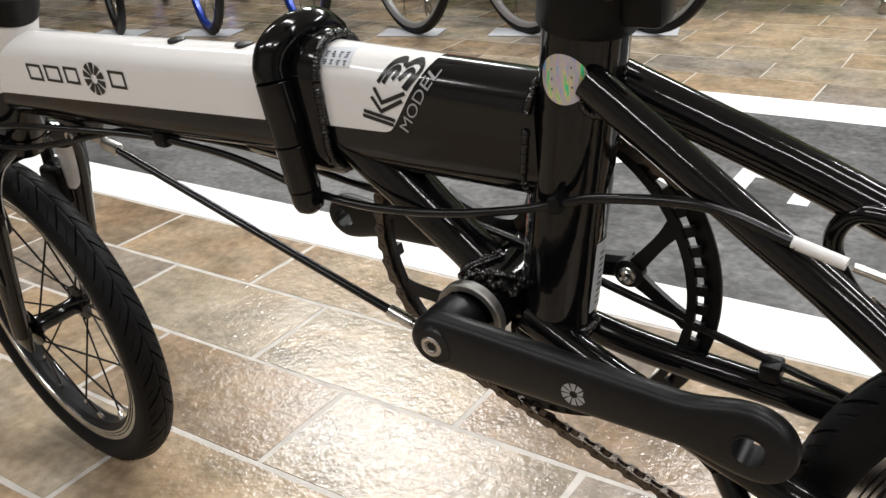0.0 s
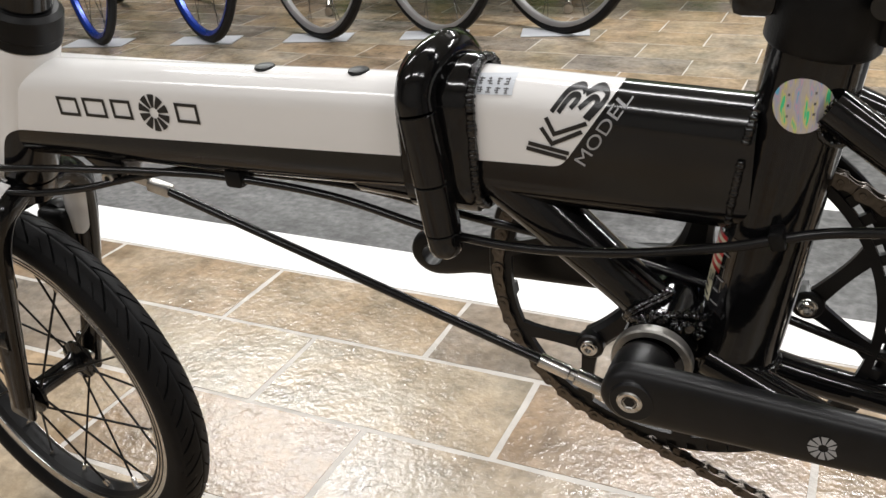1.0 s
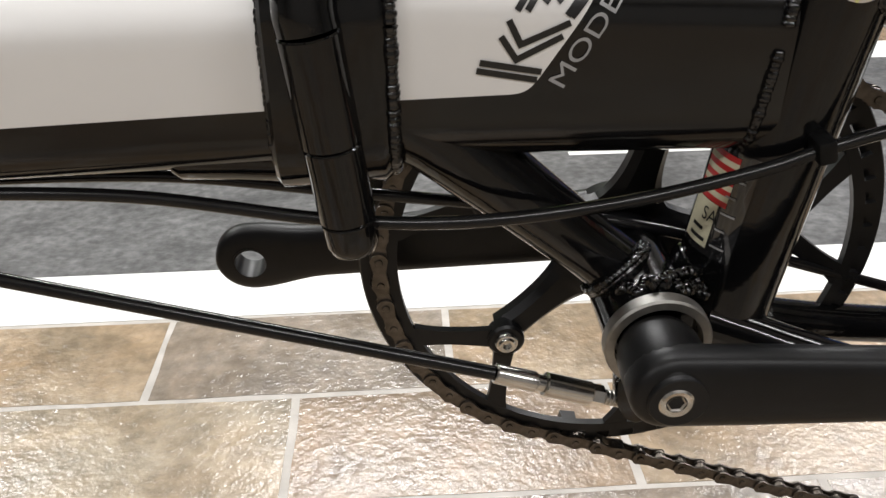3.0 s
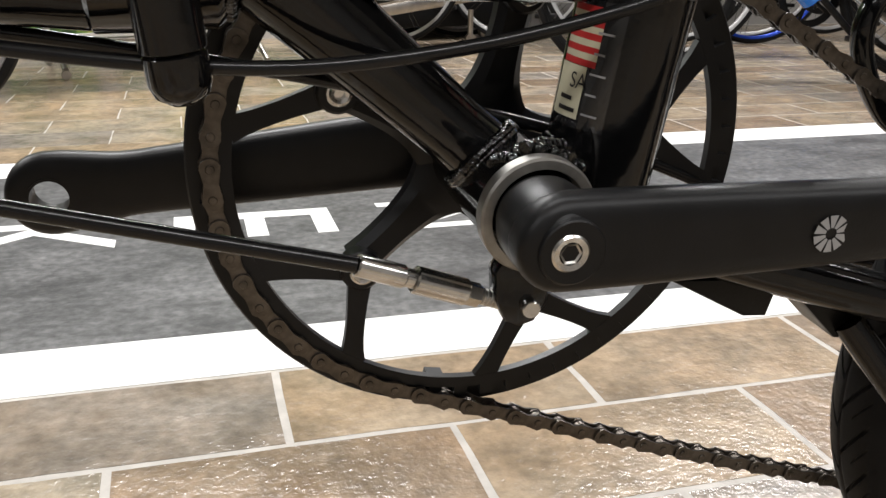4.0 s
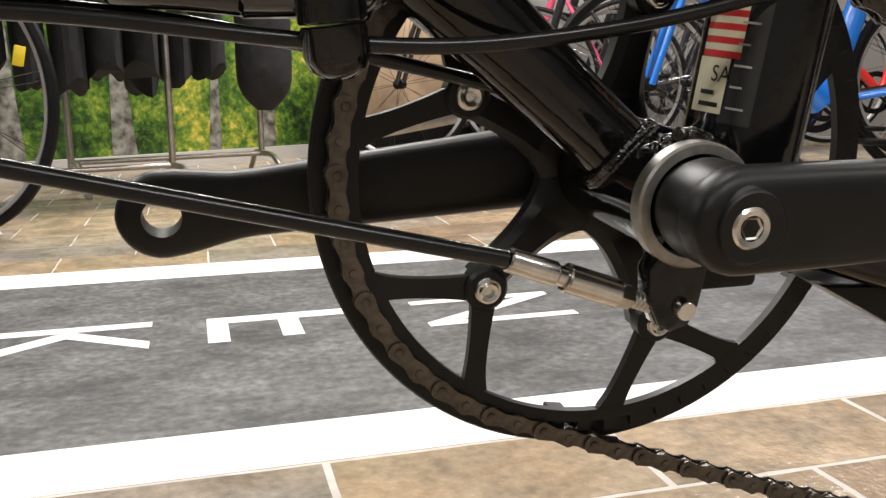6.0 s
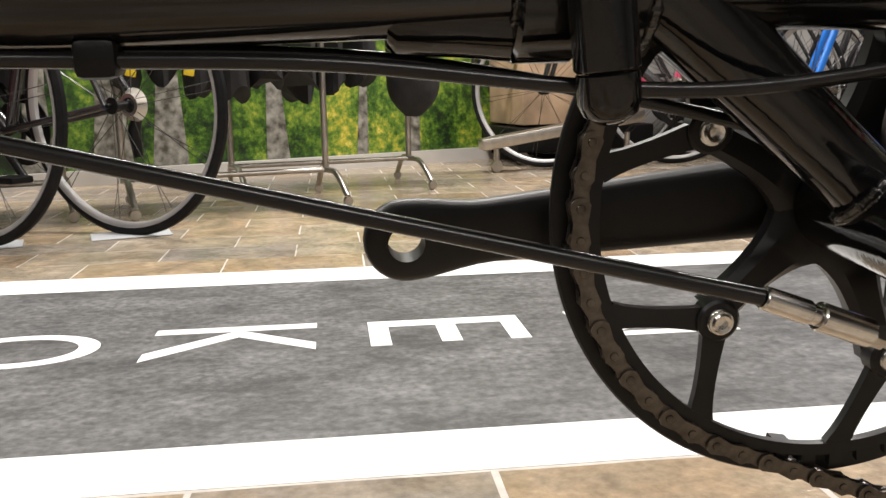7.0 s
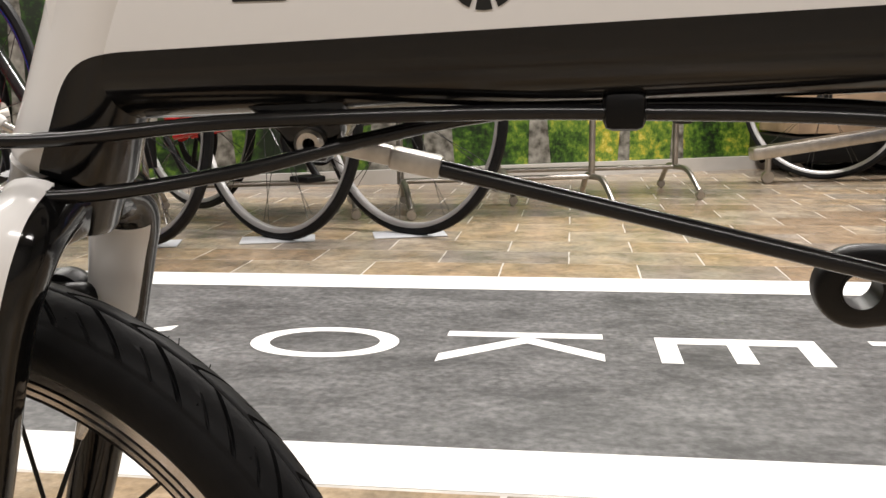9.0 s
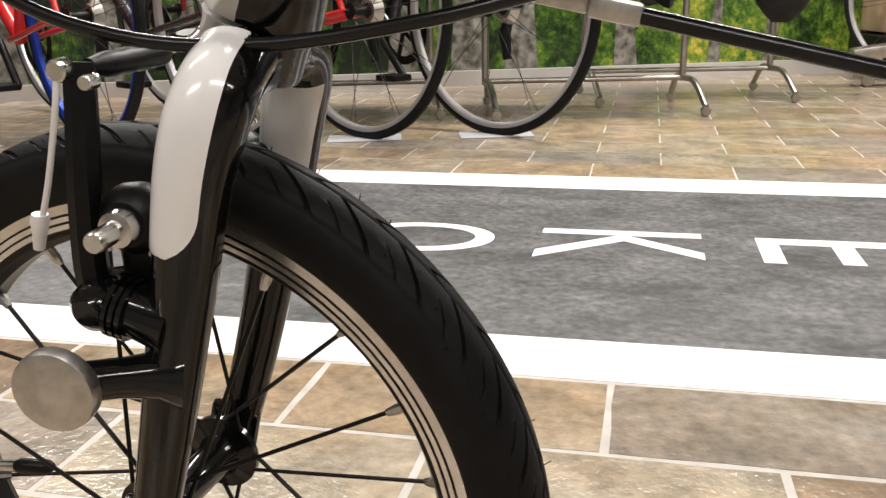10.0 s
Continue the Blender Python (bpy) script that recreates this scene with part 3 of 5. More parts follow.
for pts in (((-0.0349, 0.4490), (-0.0132, 0.4450)), ((-0.0360, 0.4461), (-0.0146, 0.4421)), ((-0.0277, 0.4581), (-0.0222, 0.4497), (-0.0064, 0.4576)), ((-0.0251, 0.4637), (-0.0209, 0.4551), (-0.0040, 0.4622)),
            ((-0.0223, 0.4667), (-0.0161, 0.4752), (-0.0120, 0.4773), (-0.0080, 0.4774), (-0.0064, 0.4754)), ((-0.0188, 0.4665), (-0.0140, 0.4733), (-0.0107, 0.4746), (-0.0094, 0.4733), (-0.0128, 0.4688)),
            ((-0.0062, 0.4752), (-0.0010, 0.4773), (0.0030, 0.4768), (0.0042, 0.4738), (-0.0037, 0.4640)), ((-0.0085, 0.4690), (-0.0035, 0.4732), (-0.0008, 0.4738), (0.0002, 0.4716), (-0.0052, 0.4646))):
    part("badge_shape", wrap(stroke(pts, 0.0023), rear_section, cuts=2), M_INK, bike, "black stroke of the model badge", False)
bm = text_bm("MODEL", 0.0425, 0.0066)
for v in bm.verts:
    o = Vector((-0.0050, 0.4386)) + Vector((0.53, 0.848)) * v.co.x + Vector((-0.87, 0.49)) * v.co.z
    v.co = Vector((o.x, 0, o.y))
part("badge_word", wrap(bm, rear_section, cuts=2), M_SILVERINK, bike, "silver-grey lettering on black paint", False)
# paper label by the joint
bm = bmesh.new()
shape(bm, ((-0.0655, 0.4724), (-0.0440, 0.4729), (-0.0440, 0.4808), (-0.0655, 0.4806)))
label_ob = part("paper_label", wrap(bm, rear_section, cuts=7), M_PAPER, bike, "pale bluish paper label with dark marks", False)
random.seed(9)
for r in range(2):
    for k in range(4):
        x, z = -0.0634 + k * 0.0047, 0.4735 + r * 0.0035
        bm = bmesh.new()
        for q in range(3):
            a, b = x + random.uniform(0, 0.0012), x + random.uniform(0.0022, 0.0034)
            shape(bm, ((a, z + q * 0.0009), (b, z + q * 0.0009), (b, z + q * 0.0009 + 0.0005), (a, z + q * 0.0009 + 0.0005)))
        a = x + random.uniform(0.0008, 0.002)
        shape(bm, ((a, z + 0.0001), (a + 0.0006, z + 0.0001), (a + 0.0006, z + 0.0025), (a, z + 0.0025)))
        part("label_mark", wrap(bm, rear_section, 0.0008, cuts=1), M_GREYINK, label_ob, "dark unreadable mark", False)

# seat tube and collar
SA, SB = Vector((0.0725, 0, 0.318)), Vector((0.0985, 0, 0.505))
sd = (SB - SA).normalized()
bm = bmesh.new()
sweep(bm, [SA, SB], 0.0222, 40)
part("seat_tube", bm, M_BLACK, bike)
collar = empty("seat_clamp")
collar.parent = bike
bm = bmesh.new()
sweep(bm, [SB + sd * t for t in (-0.004, -0.002, 0.03, 0.033)], [0.0240, 0.0255, 0.0255, 0.024], 40)
box(bm, (0.022, 0.02, 0.03), Matrix.Translation(SB + sd * 0.014 + Vector((0.030, -0.004, 0))), 0.004)
part("collar", bm, M_PLASTIC, collar)
bm = bmesh.new()
sweep(bm, [SB + sd * 0.022 + Vector((0.020 + 0.001 * k, -0.03 + 0.012 * k, 0.002 * k)) for k in range(5)], [0.006, 0.008, 0.008, 0.007, 0.005], 18)
part("quick_release_nut", bm, M_BLACK, collar)
bm = bmesh.new()
box(bm, (0.022, 0.016, 0.05), Matrix.Translation(SB + sd * 0.035 + Vector((-0.034, -0.006, 0))), 0.006)
part("quick_release_lever", bm, M_BLACK, collar)
bm = bmesh.new()
sweep(bm, [SB + sd * 0.02, SB + sd * 0.42], 0.0168, 32)
part("seat_post", bm, M_BLACK, bike)
bm = bmesh.new()
saddle_c = SB + sd * 0.44
sweep(bm, catmull([saddle_c + Vector((-0.15, 0, 0.01)), saddle_c + Vector((-0.08, 0, 0.012)), saddle_c + Vector((0.03, 0, 0.008)), saddle_c + Vector((0.12, 0, 0.025))], 6),
      [0.014 + 0.046 * min(1, k / 14) ** 2 for k in range(19)], 20, squash=1.3)
part("saddle", bm, M_PLASTIC, bike)


def seat_patch(name, a0, a1, z0, z1, material, label, parent=bike, r=0.02245):
    """A curved sticker on the seat tube; 0 degrees faces the near side, 90 the rear."""
    bm = bmesh.new()
    rows = []
    for k in range(13):
        a = radians(a0 + (a1 - a0) * k / 12)
        row = []
        for z in (z0, z1):
            c = SA + sd * ((z - SA.z) / sd.z)
            row.append(bm.verts.new(c + Vector((math.sin(a) * r, -math.cos(a) * r, -math.sin(a) * r * sd.x))))
        rows.append(row)
    for p, q in zip(rows, rows[1:]):
        bm.faces.new((p[0], q[0], q[1], p[1]))
    return part(name, bm, material, parent, label)


foil_c = Vector((0.0945, 0, 0.480))
bm = bmesh.new()
rows = [[bm.verts.new((0, 0, 0)) for _ in range(36)] for _ in range(6)]
for i, row in enumerate(rows):
    rr = 0.0128 * i / 5 + 0.0001
    for k, v in enumerate(row):
        u, w = rr * math.cos(2 * math.pi * k / 36), rr * math.sin(2 * math.pi * k / 36)
        axis = SA + sd * ((foil_c.z + w - SA.z) / sd.z)
        x = foil_c.x + u
        v.co = (x, -math.sqrt(max(0.0227 ** 2 - (x - axis.x) ** 2, 1e-6)), foil_c.z + w)
for a, b in zip(rows, rows[1:]):
    for k in range(36):
        bm.faces.new((a[k], a[(k + 1) % 36], b[(k + 1) % 36], b[k]))
holo = part("round_sticker", bm, M_FOIL, bike, "round shimmering hologram sticker")
for zz in (-0.006, -0.001, 0.004):
    bm = bmesh.new()
    cs = [(0.088, zz), (0.100, zz + 0.002), (0.100, zz + 0.0032), (0.088, zz + 0.0012)]
    bm.faces.new([bm.verts.new((x, -math.sqrt(0.0229 ** 2 - (x - (SA + sd * ((0.48 + z - SA.z) / sd.z)).x) ** 2), 0.48 + z)) for x, z in cs])
    part("sticker_print", bm, M_GREYINK, holo, "grey unreadable print", False)
film = seat_patch("clear_sticker", -98, -30, 0.358, 0.4045, M_FILM, "clear sticker with a striped flag")
for k in range(9):
    seat_patch("flag_stripe", -92, -50, 0.3808 + k * 0.0024, 0.3832 + k * 0.0024, M_RED if k % 2 == 0 else M_CREAM, "flag stripe", film, 0.0227)
seat_patch("cream_field", -94, -58, 0.361, 0.3806, M_CREAM, "cream printed field", film, 0.0227)
for k in range(2):
    seat_patch("print_bar", -84, -62 - 6 * (k % 2), 0.3632 + k * 0.0042, 0.3648 + k * 0.0042, M_INK, "dark unreadable print", film, 0.0229)
bm = text_bm("SA", 1.0, 0.0058)
for v in bm.verts:
    a, z = radians(-74 + 19 * v.co.x), 0.3722 + v.co.z
    c = SA + sd * ((z - SA.z) / sd.z)
    v.co = c + Vector((math.sin(a) * 0.02295, -math.cos(a) * 0.02295, -math.sin(a) * 0.02295 * sd.x))
part("sticker_word", bm, M_INK, film, "dark printed capitals", False)
for k in range(5):
    seat_patch("print_bar", -54, -38 - 5 * (k % 2), 0.3632 + k * 0.0075, 0.3640 + k * 0.0075, M_SILVERINK, "pale unreadable print", film, 0.0229)
lab = seat_patch("barcode_label", 72, 114, 0.338, 0.385, M_PAPER, "pale barcode label")
for k in range(9):
    seat_patch("barcode_bar", 82, 94, 0.343 + k * 0.0042, 0.3445 + k * 0.0042, M_INK, "dark bar", lab, 0.0227)

# lower tube, bottom bracket, stays
BB = Vector((0.036, 0, 0.337))
bm = bmesh.new()
sweep(bm, [(-0.0625, 0, 0.4255), (-0.0505, 0, 0.4160), (-0.0254, 0, 0.3940), (0.0137, 0, 0.3598), (0.0345, 0, 0.3415)], [0.0185, 0.0172, 0.0156, 0.0136, 0.0140], 32, squash=1.05)
part("lower_tube", bm, M_BLACK, bike)
bm = bmesh.new()
lathe(bm, [(0, -0.034), (0.0185, -0.034), (0.0198, -0.0325), (0.0198, 0.0325), (0.0185, 0.034), (0, 0.034)], 48, Matrix.Translation(BB))
box(bm, (0.034, 0.026, 0.05), Matrix.Translation((0.066, 0, 0.330)) @ Matrix.Rotation(radians(8), 4, "Y"), 0.008)
part("bottom_bracket_shell", bm, M_BLACK, bike)
bm = bmesh.new()
lathe(bm, [(0.0172, -0.0375), (0.0178, -0.0410), (0.0209, -0.0408), (0.0217, -0.0398), (0.0217, -0.0345), (0.0172, -0.0345)], 64, Matrix.Translation(BB), True)
part("bearing_cup", bm, M_CUP, bike, "dull silver bearing cup ring")


def bead(pts, r=0.0028, name="weld_bead"):
    bm = ripple(bmesh.new(), pts, r)
    return tagged(part(name, bm, M_WELD, bike), kind="stuff")


random.seed(2)
d = (Vector((0.0137, 0, 0.3598)) - Vector((-0.0254, 0, 0.3940))).normalized()
w = Vector((-d.z, 0, d.x))
seam = []
for k in range(45):
    a = math.pi * k / 44
    o = 0.0152 * math.cos(a)
    foot = BB + w * (0.0024 + o) - d * math.sqrt(0.0245 ** 2 - min(0.0235, abs(0.0024 + o)) ** 2)
    seam.append(foot + Vector((0, -0.0156 * math.sin(a), 0)))
for back in (-0.0048, -0.0026):
    bead([p - d * back for p in seam], 0.0021)
# seams from the shell to the seat tube foot
bead([BB + Vector((-0.004 + 0.0014 * k, -0.031 + 0.001 * k, 0.0225 - 0.00002 * k * k)) for k in range(20)], 0.0026)
bead([BB + Vector((-0.013 + 0.03 * k / 22, -0.026 + 0.004 * math.sin(k), 0.0215 - 0.006 * abs(k / 11 - 1))) for k in range(23)], 0.0026)
bead([BB + Vector((0.020 + 0.002 * math.sin(k * 2), -0.026 + 0.0016 * k, 0.0125)) for k in range(18)], 0.0026)
bead([SA + sd * (0.002 + 0.004 * math.sin(a)) + Vector((math.sin(a) * 0.0226, -math.cos(a) * 0.0226, 0)) for a in [radians(-100 + 5 * k) for k in range(42)]])
ring = pill(0.0, 0.4425, 0.0197, 0.0358, 12)
bead([(0.0695 + (p[2] - 0.41) * 0.13 - 0.004 * abs(p[1]) / 0.02, p[1], p[2]) for a_, b_ in zip(ring, ring[1:] + ring[:1]) for p in [Vector(a_).lerp(Vector(b_), q / 4) for q in range(4)] if p[1] < 0.008], 0.0023)
for sgn, r0 in ((-1, 0.0094), (1, 0.0122)):
    y0, y1 = sgn * 0.017, sgn * 0.062
    bm = bmesh.new()
    low = ((0.18, -0.028, 0.430), (0.25, -0.040, 0.384)) if sgn < 0 else ((0.117, 0.018, 0.4630), (0.2285, 0.040, 0.4060))
    sweep(bm, catmull([(0.106, y0, 0.479) if sgn < 0 else (0.095, y0, 0.4720), *low, (0.33, sgn * 0.05, 0.315 if sgn < 0 else 0.345), (0.39, y1, 0.238)], 6), r0, 20)
    part("seat_stay", bm, M_BLACK, bike)
    bm = bmesh.new()
    drop = 0.0 if sgn < 0 else 0.0105
    sweep(bm, catmull([(0.062, sgn * 0.014, 0.329 - drop), (0.12, sgn * (0.026 if sgn < 0 else 0.021), 0.310 - drop), (0.22, sgn * 0.043, 0.282 - drop), (0.39, y1, 0.236)], 6), [0.0105 if sgn < 0 else 0.0095] * 19, 20)
    part("chain_stay", bm, M_BLACK, bike)
    bead([((0.110 if sgn < 0 else 0.1) + 0.008 * math.cos(a), y0 + sgn * 0.002, 0.472 + 0.010 * math.sin(a)) for a in [2 * math.pi * k / 30 for k in range(30)]], 0.0023)

# ---------- drive ----------
RING_Y, RC = 0.0275, Vector((0.038, 0, 0.3365))
ringset = empty("chainring")
ringset.parent = bike
NT, R_IN, R_ROOT, R_TIP, R_OUT = 56, 0.1045, 0.1098, 0.1150, 0.1222
bm = bmesh.new()
lathe(bm, [(R_IN, -0.002), (R_ROOT, -0.002), (R_ROOT, 0.002), (R_IN, 0.002)], 168, None, True)
for k in range(NT):
    a = 2 * math.pi * (k + 0.5) / NT
    box(bm, (R_TIP - R_ROOT + 0.0016, 0.0034, 0.0062), Matrix.Rotation(-a, 4, "Y") @ Matrix.Translation(((R_TIP + R_ROOT) / 2, 0.0012, 0)))
bmesh.ops.translate(bm, vec=(RC.x, RING_Y, RC.z), verts=bm.verts)
part("toothed_ring", bm, M_RING, ringset)
bm = bmesh.new()
lathe(bm, [(R_ROOT + 0.0024, 0.0050), (R_OUT - 0.0008, 0.0050), (R_OUT, 0.0060), (R_OUT, 0.0078), (R_ROOT + 0.0024, 0.0078)], 168, None, True)
for k in range(5):
    a = radians(80 + 72 * k + 36)
    box(bm, (0.013, 0.007, 0.008), Matrix.Rotation(-a, 4, "Y") @ Matrix.Translation((0.1115, 0.0045, 0)))
bmesh.ops.translate(bm, vec=(RC.x, RING_Y, RC.z), verts=bm.verts)
part("chain_guard", bm, M_RING, ringset)
for ang in (153.2, 220.2, 289.6, 8, 80):
    a = radians(ang)
    c = RC + Vector((math.cos(a), 0, math.sin(a))) * 0.0702
    # forked leg from the ring to the bolt
    for sgn in (-1, 1):
        bm = bmesh.new()
        rows = []
        for k in range(9):
            t = k / 8
            e = a + sgn * radians(17)
            tip = RC + Vector((math.cos(e), 0, math.sin(e))) * (R_IN + 0.002)
            p = c.lerp(tip, t)
            wdt = 0.0038 + 0.0020 * t ** 6 + 0.0022 * (1 - t) ** 3
            n = (tip - c).normalized()
            n = Vector((-n.z, 0, n.x))
            rows.append([p + n * wdt + Vector((0, y, 0)) for y in (RING_Y - 0.0019, RING_Y + 0.0019)] + [p - n * wdt + Vector((0, y, 0)) for y in (RING_Y + 0.0019, RING_Y - 0.0019)])
        loft(bm, rows)
        part("ring_leg", bm, M_RING, ringset)
    bm = bmesh.new()
    lathe(bm, [(0, -0.0042), (0.0078, -0.0042), (0.009, -0.003), (0.009, 0.004), (0, 0.004)], 24, Matrix.Translation(c + Vector((0, RING_Y, 0))))
    part("bolt_tab", bm, M_RING, ringset)
    bm = bmesh.new()
    lathe(bm, [(0, -0.0012), (0.0022, -0.0012), (0.0022, -0.0032), (0.0036, -0.0036), (0.0042, -0.0022), (0.0050, -0.002), (0.0056, -0.0012), (0.0056, 0.001), (0, 0.001)], 24, Matrix.Translation(c + Vector((0, RING_Y - 0.0044, 0))))
    part("ring_bolt", bm, M_CHROME, ringset, "bright steel chainring bolt")
    bm = bmesh.new()
    rows = []
    for k in range(15):
        t = k / 14
        p = RC + Vector((math.cos(a), 0, math.sin(a))) * (0.012 + 0.0582 * t)
        n = Vector((-math.sin(a), 0, math.cos(a)))
        wdt, y = 0.0066 + 0.0115 * math.exp(-max(0.0, 0.0582 * t - 0.008) / 0.0115) + 0.0016 * t ** 6, RING_Y + 0.012 - 0.006 * t
        rows.append([p + n * q * wdt + Vector((0, y + h, 0)) for q, h in ((1, -0.002), (0.6, -0.0055), (-0.6, -0.0055), (-1, -0.002), (-1, 0.004), (1, 0.004))])
    loft(bm, rows)
    part("spider_arm", bm, M_SATIN, ringset)
bm = bmesh.new()
lathe(bm, [(0, 0.036), (0.02, 0.036), (0.0235, 0.040), (0.022, 0.058), (0.012, 0.070), (0, 0.071)], 40, Matrix.Translation(RC))
part("spider_hub", bm, M_SATIN, ringset)


def drilled(bm, centre, radius):
    """The closed mesh with a round hole through it along y."""
    def solid(b):
        bmesh.ops.recalc_face_normals(b, faces=b.faces)
        me = bpy.data.meshes.new("blank")
        b.to_mesh(me)
        b.free()
        return new("blank", me)

    cut = bmesh.new()
    lathe(cut, [(0, -0.2), (radius, -0.2), (radius, 0.2), (0, 0.2)], 40, Matrix.Translation(centre))
    body, drill = solid(bm), solid(cut)
    mod = body.modifiers.new("hole", "BOOLEAN")
    mod.operation, mod.object, mod.solver = "DIFFERENCE", drill, "EXACT"
    me = bpy.data.meshes.new_from_object(body.evaluated_get(bpy.context.evaluated_depsgraph_get()))
    out = bmesh.new()
    out.from_mesh(me)
    for ob in (body, drill):
        old = ob.data
        bpy.data.objects.remove(ob)
        bpy.data.meshes.remove(old)
    bpy.data.meshes.remove(me)
    return out


def crank_arm(name, axle, pedal, ys, hub_r, mid, end_r):
    """A tapered arm from the axle to the pedal eye with a hole through the eye."""
    arm = empty(name)
    arm.parent = bike
    axle, pedal = Vector(axle), Vector(pedal)
    d = pedal - axle
    length = d.length
    d.normalize()
    n = Vector((-d.z, 0, d.x))
    bm = bmesh.new()
    secs = []
    stations = [(-hub_r * math.cos(math.pi / 2 * k / 7), max(0.002, hub_r * math.sin(math.pi / 2 * k / 7)), 0.5 + 0.5 * math.sin(math.pi / 2 * min(1, k / 5))) for k in range(7)]
    for k in range(25):
        t = k / 24
        if t < 0.16:
            hw = hub_r + (mid - hub_r) * (t / 0.16)
        elif t < 0.8:
            hw = mid + (0.0136 - mid) * ((t - 0.16) / 0.64)
        else:
            hw = 0.0136 + (end_r - 0.0136) * (0.5 - 0.5 * math.cos((t - 0.8) / 0.2 * math.pi))
        stations.append((length * t, hw, 1.0))
    for k in range(1, 9):
        a = math.pi / 2 * k / 8
        stations.append((length + end_r * math.sin(a), max(0.002, end_r * math.cos(a)), 1.0 - 0.55 * (k / 8) ** 4))
    for along, hw, taper in stations:
        t = max(0, along / length)
        yc = ys[0] + (ys[1] - ys[0]) * t
        th = (0.0085 - 0.0012 * t) * taper
        p = axle + d * along
        sec = []
        for q in range(24):
            a = 2 * math.pi * q / 24
            ca, sa = math.cos(a), math.sin(a)
            sec.append(p + n * (hw * math.copysign(abs(ca) ** 0.7, ca)) + Vector((0, yc + th * math.copysign(abs(sa) ** 0.62, sa), 0)))
        secs.append(sec)
    loft(bm, secs)
    part("arm", drilled(bm, pedal, 0.0078), M_SATIN, arm)
    bm = bmesh.new()
    lathe(bm, [(0.0077, ys[1] - 0.0076), (0.0086, ys[1] - 0.0076), (0.0086, ys[1] + 0.0076), (0.0077, ys[1] + 0.0076)], 40, Matrix.Translation(pedal), True)
    part("threaded_eye", bm, M_SATIN, arm)
    return arm


near = crank_arm("crank_arm", (0.034, 0, 0.3382), (0.2115, 0, 0.3452), (-0.0655, -0.0840), 0.0172, 0.0168, 0.0202)
bm = bmesh.new()
lathe(bm, [(0, -0.0752), (0.0108, -0.0754), (0.0113, -0.0750), (0.0115, -0.0740), (0.0117, -0.0733), (0.0138, -0.0718), (0.0160, -0.069), (0.0169, -0.063), (0.0170, -0.056), (0.0166, -0.047), (0.0148, -0.0415), (0, -0.0415)], 64, Matrix.Translation((0.034, 0, 0.3382)))
part("hub_boss", bm, M_SATIN, near)
bm = bmesh.new()
lathe(bm, [(0.0036, -0.0742), (0.0040, -0.0757), (0.0058, -0.0762), (0.0066, -0.0755), (0.0068, -0.0740), (0.0036, -0.0738)], 36, Matrix.Translation((0.033, 0, 0.3382)), True)
bolt = part("crank_bolt", bm, M_CHROME, near, "bright steel socket bolt")
bm = bmesh.new()
lathe(bm, [(0, -0.0740), (0.0020, -0.0744), (0.0038, -0.0758), (0.0038, -0.0738), (0, -0.0736)], 6, Matrix.Translation((0.033, 0, 0.3382)))
part("hex_socket", bm, M_ALLOY, bolt, "hexagonal steel socket")
for k in range(10):
    a0, a1 = 2 * math.pi * (k + 0.12) / 10, 2 * math.pi * (k + 0.88) / 10
    bm = bmesh.new()
    bm.faces.new([bm.verts.new((0.1235 + r * math.cos(a), -0.0832, 0.3412 + r * math.sin(a))) for r, a in ((0.0022, a0), (0.0022, a1), (0.0068, a1), (0.0068, a0))])
    part("emblem_wedge", bm, M_SILVERINK, near, "pale grey wedge of the round emblem", False)
far = crank_arm("crank_arm", (0.036, 0, 0.337), (-0.1385, 0, 0.319), (0.0545, 0.066), 0.019, 0.0172, 0.0178)

# chain: outer and inner links in turn
chain = empty("chain")
chain.parent = bike
R_CH, CH_Y = 0.1128, RING_Y - 0.0008


def plate():
    out = []
    for sx in (1, -1):
        for k in range(7):
            a = -math.pi / 2 * 0.82 + math.pi * 0.82 * k / 6
            out.append((sx * (0.00635 + 0.0043 * math.cos(a)), sx * 0.0043 * math.sin(a)))
        out.append((0.0, sx * 0.0029))
    return out


def link_mesh(half, thick, pins):
    bm = bmesh.new()
    for s_ in (-1, 1):
        prism(bm, plate(), s_ * half, s_ * (half + thick))
    for sx in (-1, 1):
        lathe(bm, [(0, -half - thick - pins), (0.0016, -half - thick - pins), (0.0018, -half - thick - pins + 0.0003), (0.0018, half + thick + pins), (0, half + thick + pins)], 10, Matrix.Translation((sx * 0.00635, 0, 0)))
        lathe(bm, [(0.0038, -half), (0.0038, half)], 12, Matrix.Translation((sx * 0.00635, 0, 0)))
    return mesh_of(bm, M_CHAIN, True, "link")


OUTER, INNER = link_mesh(0.0026, 0.0011, 0.0006), link_mesh(0.0014, 0.0010, 0.0)
td = Vector((0.939, 0, -0.344)).normalized()      # lower run, front to rear
ud = Vector((0.876, 0, -0.482)).normalized()     # upper run
a_low = math.atan2(td.z, td.x) - math.pi / 2
a_up = math.atan2(ud.z, ud.x) + math.pi / 2
path = []
p_up = RC + Vector((math.cos(a_up), 0, math.sin(a_up))) * R_CH
for k in range(27, 0, -1):
    path.append(p_up + ud * (0.0127 * k))
n_arc = int(round((a_low + 2 * math.pi - a_up) * R_CH / 0.0127))
for k in range(n_arc + 1):
    a = a_up + (a_low + 2 * math.pi - a_up) * k / n_arc
    path.append(RC + Vector((math.cos(a), 0, math.sin(a))) * R_CH)
p_lo = path[-1]
for k in range(1, 27):
    t = 0.0127 * k
    path.append(p_lo + td * t + Vector((0, 0, -0.003 * math.sin(math.pi * min(1, t / 0.34)))))
